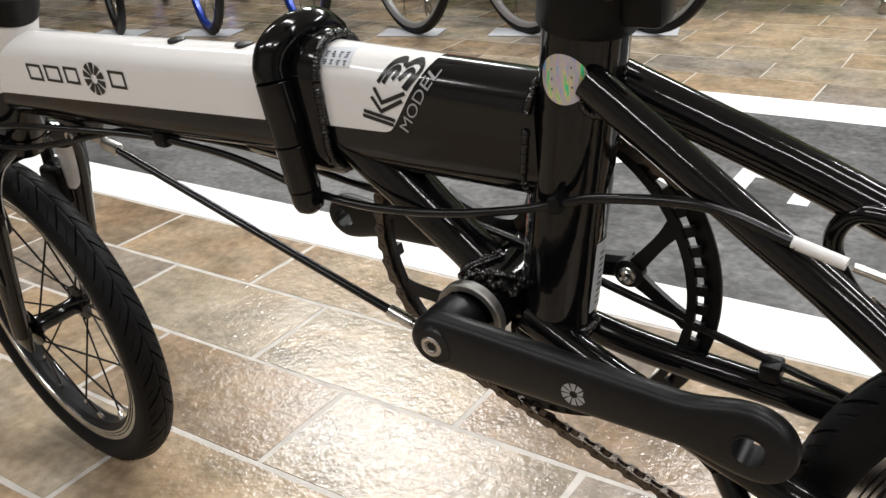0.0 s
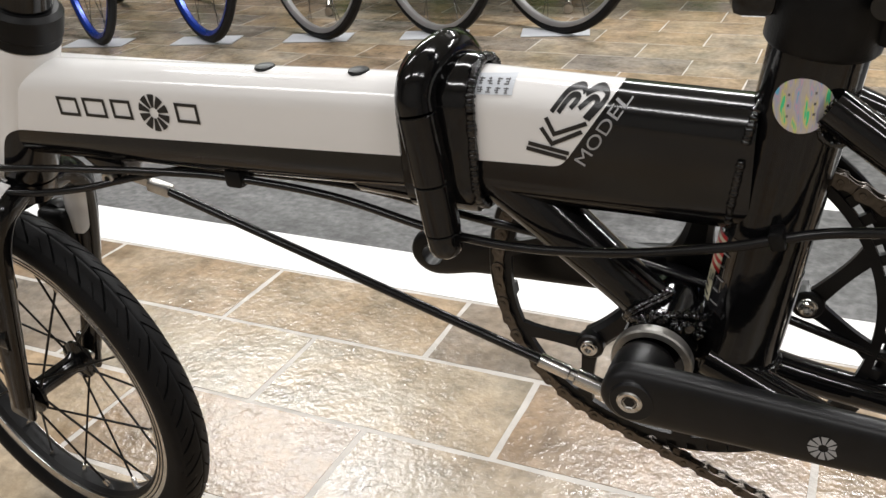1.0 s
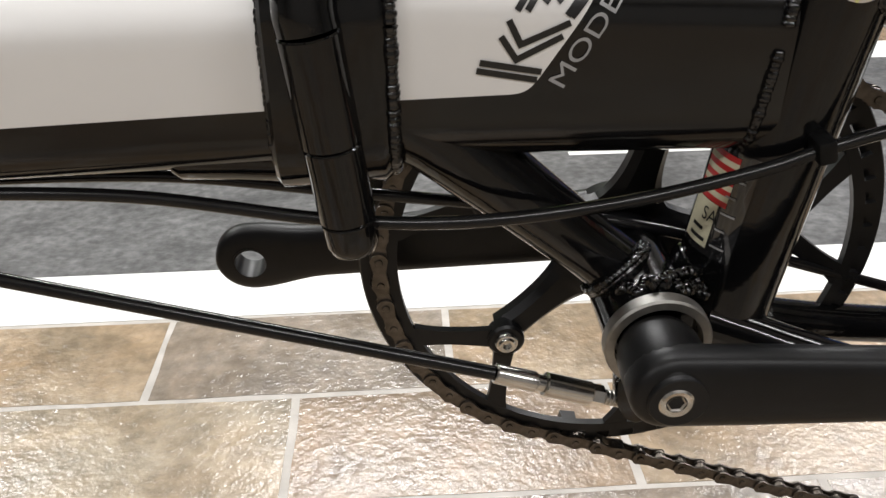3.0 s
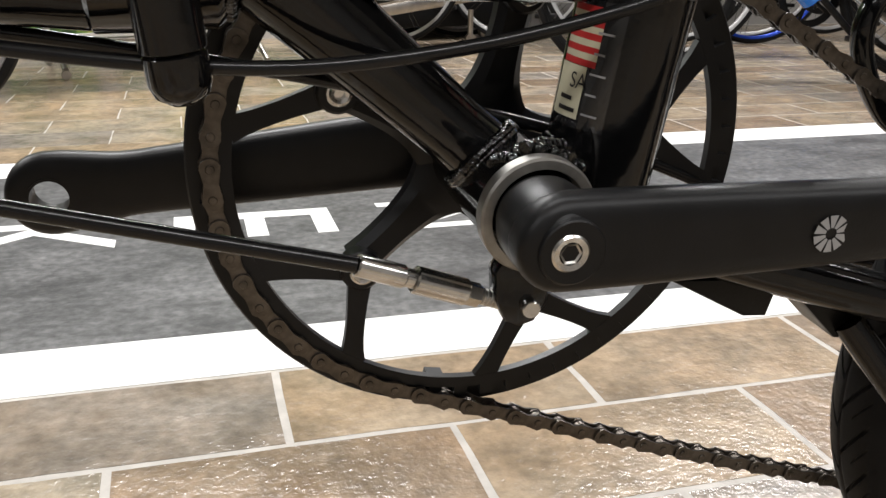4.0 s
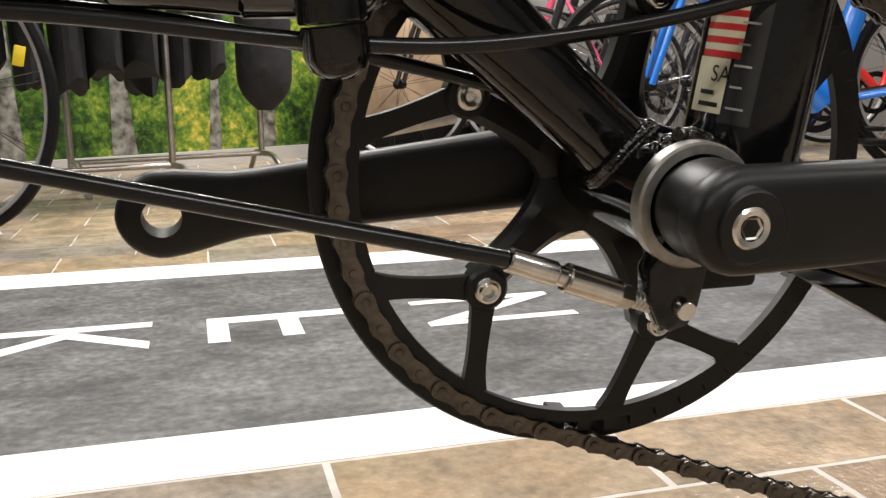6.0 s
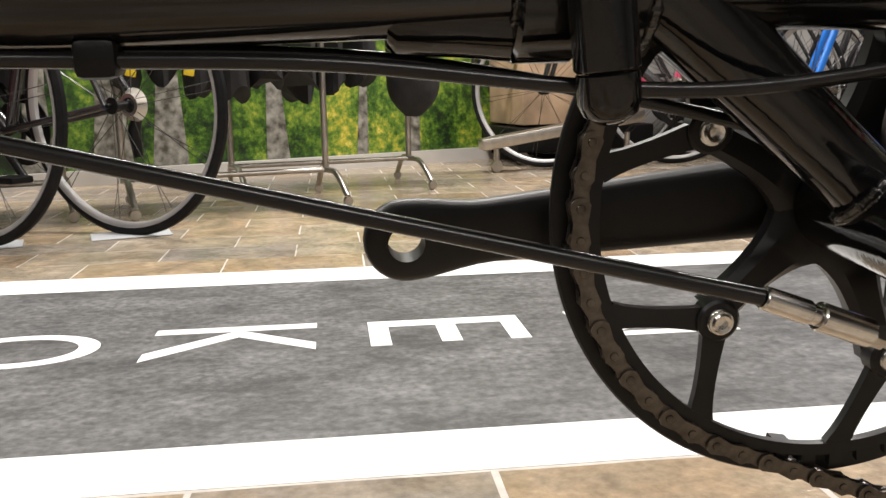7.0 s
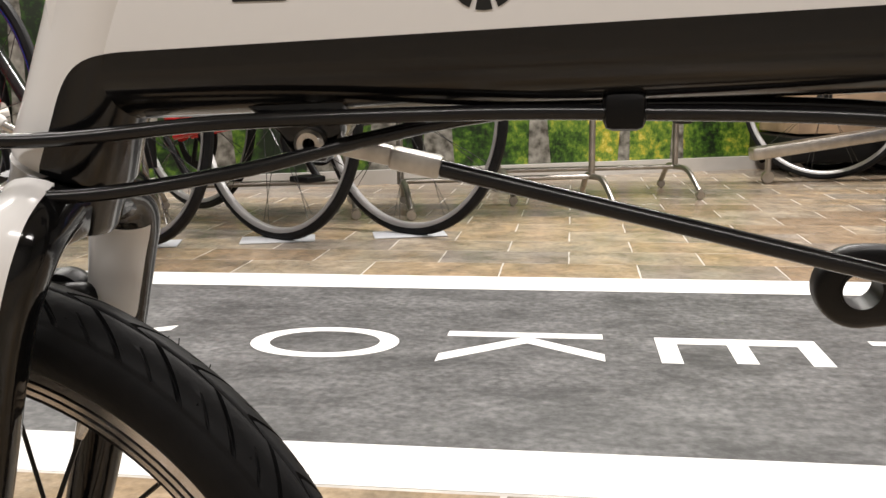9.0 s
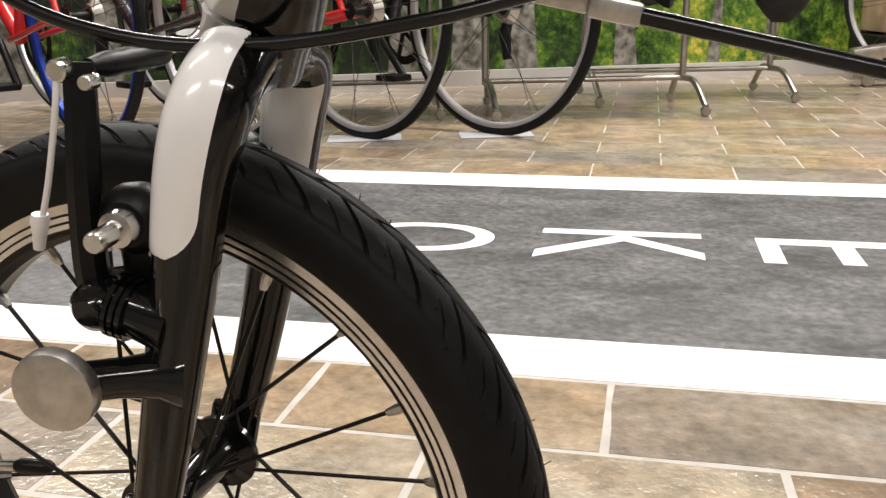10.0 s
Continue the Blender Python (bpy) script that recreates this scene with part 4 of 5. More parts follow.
for k, (p, q) in enumerate(zip(path, path[1:])):
    c, dd = (p + q) / 2, q - p
    share("chain_link", OUTER if k % 2 else INNER, chain, Matrix.Translation((c.x, CH_Y, c.z)) @ Matrix.Rotation(-math.atan2(dd.z, dd.x), 4, "Y"))

# ---------- wheels ----------
def tyre_mesh(R, rm, chevrons=38):
    """A tyre whose grid is sheared along its chevron grooves, so that they cut clean."""
    bm = bmesh.new()
    steps = (0.0, 0.022, 0.045, 0.075, 0.10, 0.125, 0.25, 0.38, 0.5, 0.525, 0.55, 0.575, 0.7, 0.85)
    cut = {0.022: 0.75, 0.045: 1.0, 0.075: 1.0, 0.10: 0.75}
    nick = {0.525: 1.0, 0.55: 1.0}
    angles = [radians(-90 + 180 * k / 48) for k in range(49)] + [radians(102 + 156 * k / 7) for k in range(8)]
    nv = len(angles)
    rows = []
    for c in range(chevrons):
        for f in steps:
            row = []
            for k, ph in enumerate(angles):
                v, out = math.sin(ph), math.cos(ph)
                r = rm
                side = min(abs(v), 0.86) if k < 49 else 0.86
                if k < 49:
                    if 0.06 < abs(v) < 0.80:
                        fade = min(1.0, (0.80 - abs(v)) / 0.12)
                        r -= 0.0023 * cut.get(f, 0.0) * fade
                        if 0.42 < abs(v) < 0.76:
                            r -= 0.0009 * nick.get(f, 0.0)
                    if abs(v) < 0.035:
                        r -= 0.0008
                    if abs(v) > 0.80:
                        r -= 0.0005
                th = 2 * math.pi * (c + f - side * 1.05 + (0.5 if v > 0 else 0.0) * min(1.0, abs(v) * 14)) / chevrons
                rr = R + out * r * (0.83 if out > 0 else 1.15)
                row.append(bm.verts.new((rr * math.cos(th), v * r, rr * math.sin(th))))
            rows.append(row)
    nu = len(rows)
    for i in range(nu):
        a, b = rows[i], rows[(i + 1) % nu]
        for j in range(nv):
            bm.faces.new((a[j], a[(j + 1) % nv], b[(j + 1) % nv], b[j]))
    bmesh.ops.recalc_face_normals(bm, faces=bm.faces[:])
    return mesh_of(bm, M_RUBBER, True, "tyre")


W_R, W_T = 0.1558, 0.0176
TYRE = tyre_mesh(W_R, W_T)
bm = bmesh.new()
sweep(bm, [(0, 0, 0), (0, 0, 0.115)], 0.00105, 6)
SPOKE = mesh_of(bm, M_PLASTIC, True, "spoke")
bm = bmesh.new()
sweep(bm, [(0, 0, 0), (0, 0, 0.004), (0, 0, 0.009)], [0.0016, 0.0024, 0.0024], 8)
NIPPLE = mesh_of(bm, M_CHROME, True, "nipple")


def small_wheel(name, centre, steer=0.0, tilt=0.0, spin=0.0):
    wheel = empty(name, Matrix.Translation(centre) @ pose(0, 0, 0, tilt, 0, steer) @ pose(0, 0, 0, 0, spin, 0))
    wheel.parent = bike
    tyre = share("tyre", TYRE, wheel, Matrix.Identity(4), "black rubber tyre with chevron tread")
    bm = bmesh.new()
    random.seed(31)
    for k in range(150):
        a, ph = 2 * math.pi * k / 150 + random.uniform(-0.012, 0.012), radians(random.choice((-62, -38, 36, 60)))
        n = Vector((math.cos(ph) * math.cos(a), math.sin(ph), math.cos(ph) * math.sin(a)))
        p = Vector((W_R * math.cos(a), 0, W_R * math.sin(a))) + Vector((n.x * 0.83, n.y, n.z * 0.83)) * (W_T - 0.0004)
        sweep(bm, [p, p + (n + Vector([random.uniform(-0.5, 0.5) for _ in range(3)])) * random.uniform(0.0012, 0.0026)], 0.00022, 4)
    tagged(part("moulding_hairs", bm, M_RUBBER, wheel, "short rubber moulding hairs"), kind="stuff")
    bm = bmesh.new()
    lathe(bm, [(0.1250, -0.0055), (0.1285, -0.0098), (0.1285, 0.0098), (0.1250, 0.0055)], 96, None, True)
    lathe(bm, [(0.128, -0.0096), (0.1440, -0.0105), (0.1440, 0.0105), (0.128, 0.0096)], 96, None, True)
    part("rim", bm, M_SATIN, wheel)
    for s_ in (-1, 1):
        for ra, rb in ((0.1308, 0.1330), (0.1340, 0.1362), (0.1372, 0.1425)):
            bm = bmesh.new()
            lathe(bm, [(ra, s_ * 0.0100), (ra, s_ * 0.0114), (rb, s_ * 0.0118), (rb, s_ * 0.0100)], 96, None, True)
            part("brake_track", bm, M_RIMSILVER, wheel, "machined silver brake track")
    bm = bmesh.new()
    lathe(bm, [(0, -0.036), (0.0055, -0.036), (0.0055, -0.0295), (0.010, -0.029), (0.0192, -0.0275), (0.0192, -0.0245), (0.011, -0.022), (0.0088, -0.016), (0.0088, 0.016),
               (0.011, 0.022), (0.0192, 0.0245), (0.0192, 0.0275), (0.010, 0.029), (0.0055, 0.0295), (0.0055, 0.036), (0, 0.036)], 36)
    part("hub", bm, M_BLACK, wheel)
    for s_ in (-1, 1):
        bm = bmesh.new()
        lathe(bm, [(0, s_ * 0.034), (0.0072, s_ * 0.034), (0.0078, s_ * 0.036), (0.0072, s_ * 0.0385), (0, s_ * 0.0385)], 20)
        part("axle_nut", bm, M_CHROME, wheel)
    for k in range(20):
        s_ = 1 if k % 2 else -1
        a0 = 2 * math.pi * k / 20
        a1 = a0 + radians(38) * (1 if (k // 2) % 2 else -1)
        p = Vector((0.0165 * math.cos(a1), s_ * 0.0255, 0.0165 * math.sin(a1)))
        q = Vector((0.1245 * math.cos(a0), s_ * 0.002, 0.1245 * math.sin(a0)))
        m = (q - p).to_track_quat("Z", "Y").to_matrix().to_4x4()
        share("spoke", SPOKE, wheel, Matrix.Translation(p) @ m @ Matrix.Diagonal((1, 1, (q - p).length / 0.115, 1)))
        share("nipple", NIPPLE, wheel, Matrix.Translation(q - (q - p).normalized() * 0.008) @ m)
    return wheel


FW = Vector((-0.4955, 0.0, 0.1708))
small_wheel("front_wheel", FW, -6.3, 0, 8)
small_wheel("rear_wheel", (0.381, -0.0145, 0.236), 0, 0, 3)

# ---------- fork and headset ----------
STEER = Matrix.Translation((-0.46, 0, 0)) @ pose(0, 0, 0, 0, 0, -1.0) @ Matrix.Translation((0.46, 0, 0))
fork = empty("fork", STEER)
fork.parent = bike


def LEG_R(i, n):
    u = i / (n - 1)
    return 0.0148 if u < 0.3 else 0.0148 - 0.0052 * (u - 0.3) / 0.7


bm = bmesh.new()
sweep(bm, [HEAD0 + hd * t for t in (-0.020, -0.017, -0.006, -0.002)], [0.0195, 0.0205, 0.0205, 0.0215], 32)
part("crown", bm, M_FORK, fork, "two-tone black and white fork crown")
bm = bmesh.new()
box(bm, (0.026, 0.060, 0.020), Matrix.Translation((-0.4380, 0, 0.368)) @ Matrix.Rotation(radians(18), 4, "Y"), 0.006, 3)
part("crown_bridge", bm, M_BLACK, fork)
for s_ in (-1, 1):
    leg = catmull([(-0.4385, s_ * 0.018, 0.371), (-0.4395, s_ * 0.037, 0.360), (-0.447, s_ * 0.0445, 0.335), (-0.458, s_ * 0.045, 0.290), (-0.474, s_ * 0.044, 0.232), (-0.492, s_ * 0.041, 0.174)], 16)
    bm = bmesh.new()
    sweep(bm, leg, [LEG_R(i, len(leg)) for i in range(len(leg))], 28, squash=0.82)
    lg = part("fork_leg", bm, M_BLACK, fork)
    bm = bmesh.new()
    box(bm, (0.026, 0.006, 0.034), Matrix.Translation((-0.4945, s_ * 0.0395, 0.172)) @ Matrix.Rotation(radians(15), 4, "Y"), 0.0028)
    part("dropout", bm, M_BLACK, fork)
    # white panel on the outer face and front of the leg
    bm = bmesh.new()
    rows = []
    idx = [i for i in range(len(leg)) if 0.300 < leg[i].z < (0.378 if s_ < 0 else 0.357)]
    for i in idx:
        p = leg[i]
        dd = (leg[min(i + 1, len(leg) - 1)] - leg[i - 1]).normalized()
        f = Vector((-1, 0, 0)) - dd * dd.dot(Vector((-1, 0, 0)))
        f.normalize()
        o = dd.cross(f)
        o = o if o.y * s_ > 0 else -o
        u = (i - idx[0]) / (len(idx) - 1)
        s1 = max(0.0, (u - 0.84) / 0.16)
        trim = 1 - math.sqrt(max(0.0, 1 - s1 * s1))
        lo, hi = -150 + 70 * trim, 125 - 92 * trim
        ring_ = [radians(lo + (hi - lo) * k / 30) for k in range(31)]
        rows.append([p + (f * math.cos(q) + o * math.sin(q) * 0.84) * (LEG_R(i, len(leg)) + 0.0004) for q in ring_])
    vs = [[bm.verts.new(p) for p in r] for r in rows]
    for a, b in zip(vs, vs[1:]):
        for k in range(len(a) - 1):
            bm.faces.new((a[k], a[k + 1], b[k + 1], b[k]))
    part("white_panel", bm, M_WHITE, fork, "white painted panel")
bm = bmesh.new()
sweep(bm, [HEAD1 + hd * t for t in (0.0005, 0.002, 0.008, 0.009, 0.024, 0.027)], [0.0215, 0.0235, 0.0235, 0.0245, 0.0245, 0.021], 36)
part("headset_cap", bm, M_PLASTIC, bike)
bm = bmesh.new()
sweep(bm, [HEAD1 + hd * 0.02, HEAD1 + hd * 0.42], 0.018, 28)
part("handlebar_post", bm, M_BLACK, bike)
top = HEAD1 + hd * 0.42
bm = bmesh.new()
sweep(bm, catmull([top + Vector((0.02, -0.26, 0.0)), top + Vector((0.0, -0.1, 0)), top + Vector((0.0, 0.1, 0)), top + Vector((0.02, 0.26, 0.0))], 6), 0.0125, 16)
part("handlebar", bm, M_BLACK, bike)

# ---------- tension rod below the frame ----------
rod = empty("tension_rod")
rod.parent = bike
ra, rb = Vector((-0.300, -0.006, 0.3812)), Vector((-0.0285, -0.034, 0.3212))
bm = bmesh.new()
sweep(bm, [ra, rb], 0.0030, 14)
part("rod", bm, M_CABLE, rod)
rd = (rb - ra).normalized()
bm = bmesh.new()
box(bm, (0.018, 0.0085, 0.0075), Matrix.Translation(ra - rd * 0.008) @ Matrix.Rotation(radians(12.5), 4, "Y"), 0.0014)
box(bm, (0.022, 0.0055, 0.0066), Matrix.Translation(ra - rd * 0.028) @ Matrix.Rotation(radians(12.5), 4, "Y"), 0.001)
part("rod_end", bm, M_ALLOY, rod, "milled silver rod end")
for s0, s1, r0, r1 in ((0.0, 0.0185, 0.0042, 0.0044), (0.0185, 0.0225, 0.0036, 0.0036), (0.0225, 0.044, 0.0052, 0.0052), (0.044, 0.0500, 0.0046, 0.0046), (0.0500, 0.060, 0.0028, 0.0028)):
    bm = bmesh.new()
    rd2 = (Vector((0.0185, -0.0315, 0.3033)) - rb).normalized()
    sweep(bm, [rb + rd2 * (s0 + t) for t in (0, 0.0005, s1 - s0 - 0.0005, s1 - s0)], [r0 - 0.0006, r0, r1, r1 - 0.0006], 6 if 0.0435 <= s0 < 0.045 else 20)
    part("turnbuckle", bm, M_CHROME, rod, "polished steel adjuster sleeve")
bm = bmesh.new()
sweep(bm, [rb + rd2 * (0.050 + 0.0006 * k) for k in range(18)], [0.0034 if k % 3 else 0.0026 for k in range(18)], 14)
part("thread", bm, M_ALLOY, rod, "steel screw thread")
bm = bmesh.new()
prism(bm, [(0.029, 0.324), (0.0225, 0.314), (0.0235, 0.302), (0.0275, 0.2935), (0.033, 0.2905), (0.0395, 0.2925), (0.043, 0.300), (0.046, 0.316)], -0.036, -0.026, 0.0016)
part("rod_lug", bm, M_BLACK, bike)
bm = bmesh.new()
lathe(bm, [(0, -0.0385), (0.0032, -0.0385), (0.0036, -0.0378), (0.0036, -0.024), (0, -0.024)], 20, Matrix.Translation((0.0365, -0.001, 0.2993)))
part("lug_bolt", bm, M_CHROME, bike)
bm = bmesh.new()
prism(bm, [(-0.366, 0.404), (-0.330, 0.406), (-0.332, 0.394), (-0.338, 0.384), (-0.348, 0.384), (-0.354, 0.394)], -0.012, 0.012, 0.002)
part("rod_bracket", bm, M_BLACK, bike)
bm = bmesh.new()
lathe(bm, [(0.0022, -0.0170), (0.0040, -0.0175), (0.0052, -0.0165), (0.0052, -0.0120), (0.0022, -0.0120)], 28, Matrix.Translation((-0.342, 0, 0.391)), True)
part("pivot_ring", bm, M_ALLOY, bike, "silver pivot ring")

# ---------- cables ----------
def cable(pts, r=0.0026, label="black brake cable"):
    bm = bmesh.new()
    sweep(bm, catmull(pts, 7), r, 12)
    return part("cable", bm, M_CABLE, bike, label)


cable([(-0.60, -0.02, 0.56), (-0.60, -0.03, 0.46), (-0.545, -0.032, 0.404), (-0.448, -0.028, 0.3945), (-0.367, -0.024, 0.3995), (-0.292, -0.014, 0.4005), (-0.239, -0.0085, 0.3995),
       (-0.165, -0.012, 0.3975), (-0.092, -0.0225, 0.3905), (-0.040, -0.026, 0.3890), (0.016, -0.028, 0.3955), (0.066, -0.028, 0.4065), (0.094, -0.0275, 0.4155),
       (0.121, -0.031, 0.4245), (0.172, -0.038, 0.4325), (0.213, -0.042, 0.4235)])
cable([(-0.585, 0.0, 0.52), (-0.575, -0.02, 0.44), (-0.525, -0.03, 0.397), (-0.478, -0.03, 0.379), (-0.425, -0.028, 0.3755), (-0.368, -0.022, 0.3825), (-0.325, -0.012, 0.3915), (-0.285, -0.004, 0.3985),
       (-0.239, -0.0015, 0.4015), (-0.155, 0.002, 0.3985), (-0.080, 0.004, 0.3865), (-0.022, 0.012, 0.3735), (0.045, 0.018, 0.356), (0.10, 0.02, 0.338), (0.19, 0.036, 0.300), (0.33, 0.05, 0.25)])
bm = bmesh.new()
sweep(bm, [(0.211, -0.0416, 0.4243), (0.234, -0.0437, 0.4193)], 0.0029, 12)
part("cable_ferrule", bm, M_WHITEPLASTIC, bike, "white cable end sleeve")
bm = bmesh.new()
sweep(bm, catmull([(0.237, -0.044, 0.4188), (0.27, -0.046, 0.412), (0.31, -0.04, 0.40)], 5), 0.0022, 10)
part("inner_wire", bm, M_CHROME, bike, "bare steel inner wire")
bm = bmesh.new()
box(bm, (0.0136, 0.0165, 0.0128), Matrix.Translation((-0.2384, -0.0048, 0.4002)), 0.003)
part("cable_guide", bm, M_PLASTIC, bike, "black moulded cable guide")
bm = bmesh.new()
box(bm, (0.0075, 0.012, 0.010), Matrix.Translation((0.091, -0.0265, 0.4150)) @ Matrix.Rotation(radians(-15), 4, "Y"), 0.002)
part("cable_tie", bm, M_PLASTIC, bike)
bm = bmesh.new()
box(bm, (0.012, 0.014, 0.012), Matrix.Translation((0.190, 0.036, 0.2950)), 0.002)
part("cable_clip", bm, M_PLASTIC, bike)

# ---------- front brake ----------
brake = empty("front_brake", STEER)
brake.parent = bike
for s_ in (-1, 1):
    bm = bmesh.new()
    sweep(bm, catmull([(-0.4935, s_ * 0.043, 0.281), (-0.4945, s_ * 0.045, 0.297), (-0.491, s_ * 0.045, 0.330), (-0.4895, s_ * 0.042, 0.352), (-0.489, s_ * 0.039, 0.3715)], 5), [0.0068 - 0.0012 * k / 20 for k in range(21)], 8, squash=1.0)
    part("brake_arm", bm, M_PLASTIC, brake)
    bm = bmesh.new()
    lathe(bm, [(0, s_ * 0.058), (0.005, s_ * 0.058), (0.009, s_ * 0.054), (0.0105, s_ * 0.047), (0.0105, s_ * 0.040), (0.008, s_ * 0.030), (0, s_ * 0.030)], 24, Matrix.Translation((-0.4915, 0, 0.2835)))
    sweep(bm, [(-0.4915, s_ * 0.044, 0.2835), (-0.478, s_ * 0.046, 0.281), (-0.464, s_ * 0.045, 0.276)], [0.0105, 0.0108, 0.0125], 18)
    for q in (0.0, 0.35, 0.7):
        sweep(bm, [(-0.4855 + 0.008 * q, s_ * 0.046, 0.2825 - 0.002 * q), (-0.4838 + 0.008 * q, s_ * 0.046, 0.2820 - 0.002 * q)], 0.0125, 18)
    part("pivot_boss", bm, M_BLACK, brake)
    bm = bmesh.new()
    lathe(bm, [(0, s_ * 0.070), (0.0034, s_ * 0.070), (0.0040, s_ * 0.069), (0.0040, s_ * 0.057), (0.0066, s_ * 0.0565), (0.0070, s_ * 0.054), (0.0070, s_ * 0.051), (0, s_ * 0.051)], 20, Matrix.Translation((-0.4740, 0, 0.3160)))
    part("pad_bolt", bm, M_CHROME, brake, "zinc plated pad bolt")
    bm = bmesh.new()
    box(bm, (0.032, 0.014, 0.038), Matrix.Translation((-0.471, s_ * 0.034, 0.306)), 0.006, 3)
    lathe(bm, [(0, s_ * 0.0505), (0.0085, s_ * 0.0505), (0.0125, s_ * 0.047), (0.0135, s_ * 0.042), (0.012, s_ * 0.036), (0, s_ * 0.034)], 24, Matrix.Translation((-0.4740, 0, 0.3160)))
    part("brake_pad", bm, M_PLASTIC, brake)
bm = bmesh.new()
sweep(bm, catmull([(-0.489, -0.034, 0.3690), (-0.489, -0.016, 0.3676), (-0.489, 0.004, 0.3668), (-0.489, 0.018, 0.3665)], 4), [0.003, 0.0036, 0.0046, 0.0050, 0.0046, 0.0052, 0.0047, 0.0053, 0.0048, 0.0054, 0.0054, 0.0052, 0.0036], 14)
part("rubber_boot", bm, M_PLASTIC, brake)
bm = bmesh.new()
sweep(bm, catmull([(-0.4912, -0.0485, 0.370), (-0.4945, -0.0495, 0.355), (-0.503, -0.049, 0.330), (-0.511, -0.048, 0.312)], 4), 0.0012, 8)
part("brake_wire", bm, M_WHITEPLASTIC, brake, "pale brake wire")
bm = bmesh.new()
sweep(bm, [(-0.5095, -0.0485, 0.318), (-0.510, -0.0485, 0.3155), (-0.5115, -0.048, 0.311), (-0.514, -0.047, 0.304)], [0.003, 0.0036, 0.0028, 0.0022], 10)
part("wire_cap", bm, M_WHITEPLASTIC, brake, "white wire end cap")
bm = bmesh.new()
lathe(bm, [(0, -0.0035), (0.0032, -0.0035), (0.0040, -0.0028), (0.0040, 0.0028), (0.0034, 0.0035), (0, 0.0035)], 18, Matrix.Translation((-0.4912, -0.0465, 0.3700)))
part("anchor_bolt", bm, M_CHROME, brake, "bright steel anchor bolt")
bm = bmesh.new()
lathe(bm, [(0, -0.003), (0.0024, -0.003), (0.0029, -0.0022), (0.0029, 0.003), (0, 0.003)], 16, Matrix.Translation((-0.4825, -0.0445, 0.3655)))
part("spring_screw", bm, M_CHROME, brake, "small steel spring screw")
bm = bmesh.new()
sweep(bm, catmull([(-0.489, 0.017, 0.3665), (-0.4865, 0.026, 0.3672), (-0.480, 0.034, 0.3730), (-0.4775, 0.036, 0.3800), (-0.481, 0.036, 0.3880), (-0.489, 0.036, 0.3925)], 6), 0.0019, 10)
part("silver_noodle", bm, M_CHROME, brake, "curved silver cable pipe")
bm = bmesh.new()
sweep(bm, [(-0.488, 0.036, 0.392), (-0.4895, 0.036, 0.3928), (-0.514, 0.034, 0.4075), (-0.516, 0.034, 0.4085)], [0.0025, 0.0034, 0.0036, 0.0030], 14)
part("cable_sleeve", bm, M_WHITEPLASTIC, brake, "white plastic cable sleeve")
bm = bmesh.new()
sweep(bm, catmull([(-0.514, 0.034, 0.4075), (-0.54, 0.032, 0.422), (-0.57, 0.026, 0.45), (-0.575, 0.02, 0.50)], 6), 0.0027, 10)
part("cable_tail", bm, M_CABLE, brake)
stub = empty("fold_magnet")
stub.parent = bike
bm = bmesh.new()
sweep(bm, [(-0.464, -0.045, 0.254), (-0.472, -0.049, 0.2555), (-0.482, -0.056, 0.2575), (-0.4965, -0.066, 0.2595)], [0.0135, 0.0095, 0.0078, 0.0076], 18)
part("stalk", bm, M_BLACK, stub)
bm = bmesh.new()
mm = Matrix.Translation((-0.4990, -0.0715, 0.2600)) @ Matrix.Rotation(radians(3), 4, "Z")
lathe(bm, [(0, -0.0045), (0.0136, -0.0045), (0.0156, -0.0038), (0.0160, -0.002), (0.0160, 0.002), (0.012, 0.004), (0, 0.004)], 48, mm)
part("disc", bm, M_ALLOY, stub, "round silver magnet disc")
valve = empty("valve")
valve.parent = bike
bm = bmesh.new()
sweep(bm, [(-0.621, 0, 0.166), (-0.590, 0, 0.1685)], 0.003, 12)
part("stem", bm, M_CHROME, valve, "bright valve stem")
bm = bmesh.new()
sweep(bm, [(-0.5905, 0, 0.1685), (-0.588, 0, 0.1687), (-0.573, 0, 0.1698), (-0.570, 0, 0.17)], [0.003, 0.0038, 0.0036, 0.002], 12)
part("dust_cap", bm, M_PLASTIC, valve)
# rear brake bow between the seat stays
bm = bmesh.new()
sweep(bm, catmull([(0.2433, 0.03, 0.4052), (0.2269, 0.03, 0.4059), (0.2178, 0.03, 0.3978), (0.2157, 0.03, 0.3837), (0.2233, 0.03, 0.3653), (0.2373, 0.03, 0.3481), (0.2518, 0.03, 0.3380)], 6), 0.0052, 16)
part("rear_brake_bow", bm, M_BLACK, bike)
# kick stand holding the lean
bm = bmesh.new()
sweep(bm, catmull([(0.185, -0.034, 0.276), (0.23, -0.06, 0.215), (0.32, -0.115, 0.09), (0.36, -0.137, 0.022)], 5), 0.007, 14)
part("kick_stand", bm, M_BLACK, bike)
bm = bmesh.new()
prism(bm, [(0.100, 0.300), (0.152, 0.296), (0.148, 0.279), (0.137, 0.280)], -0.028, -0.006, 0.001)
part("stand_plate", bm, M_PLASTIC, bike)
bm = bmesh.new()
prism(bm, [(0.155, 0.292), (0.195, 0.282), (0.192, 0.266), (0.180, 0.268)], -0.034, -0.010, 0.001)
part("stand_bracket", bm, M_PLASTIC, bike)
bm = bmesh.new()
box(bm, (0.034, 0.03, 0.024), Matrix.Translation((0.064, 0.0, 0.309)), 0.003)
part("cable_box", bm, M_PLASTIC, bike)

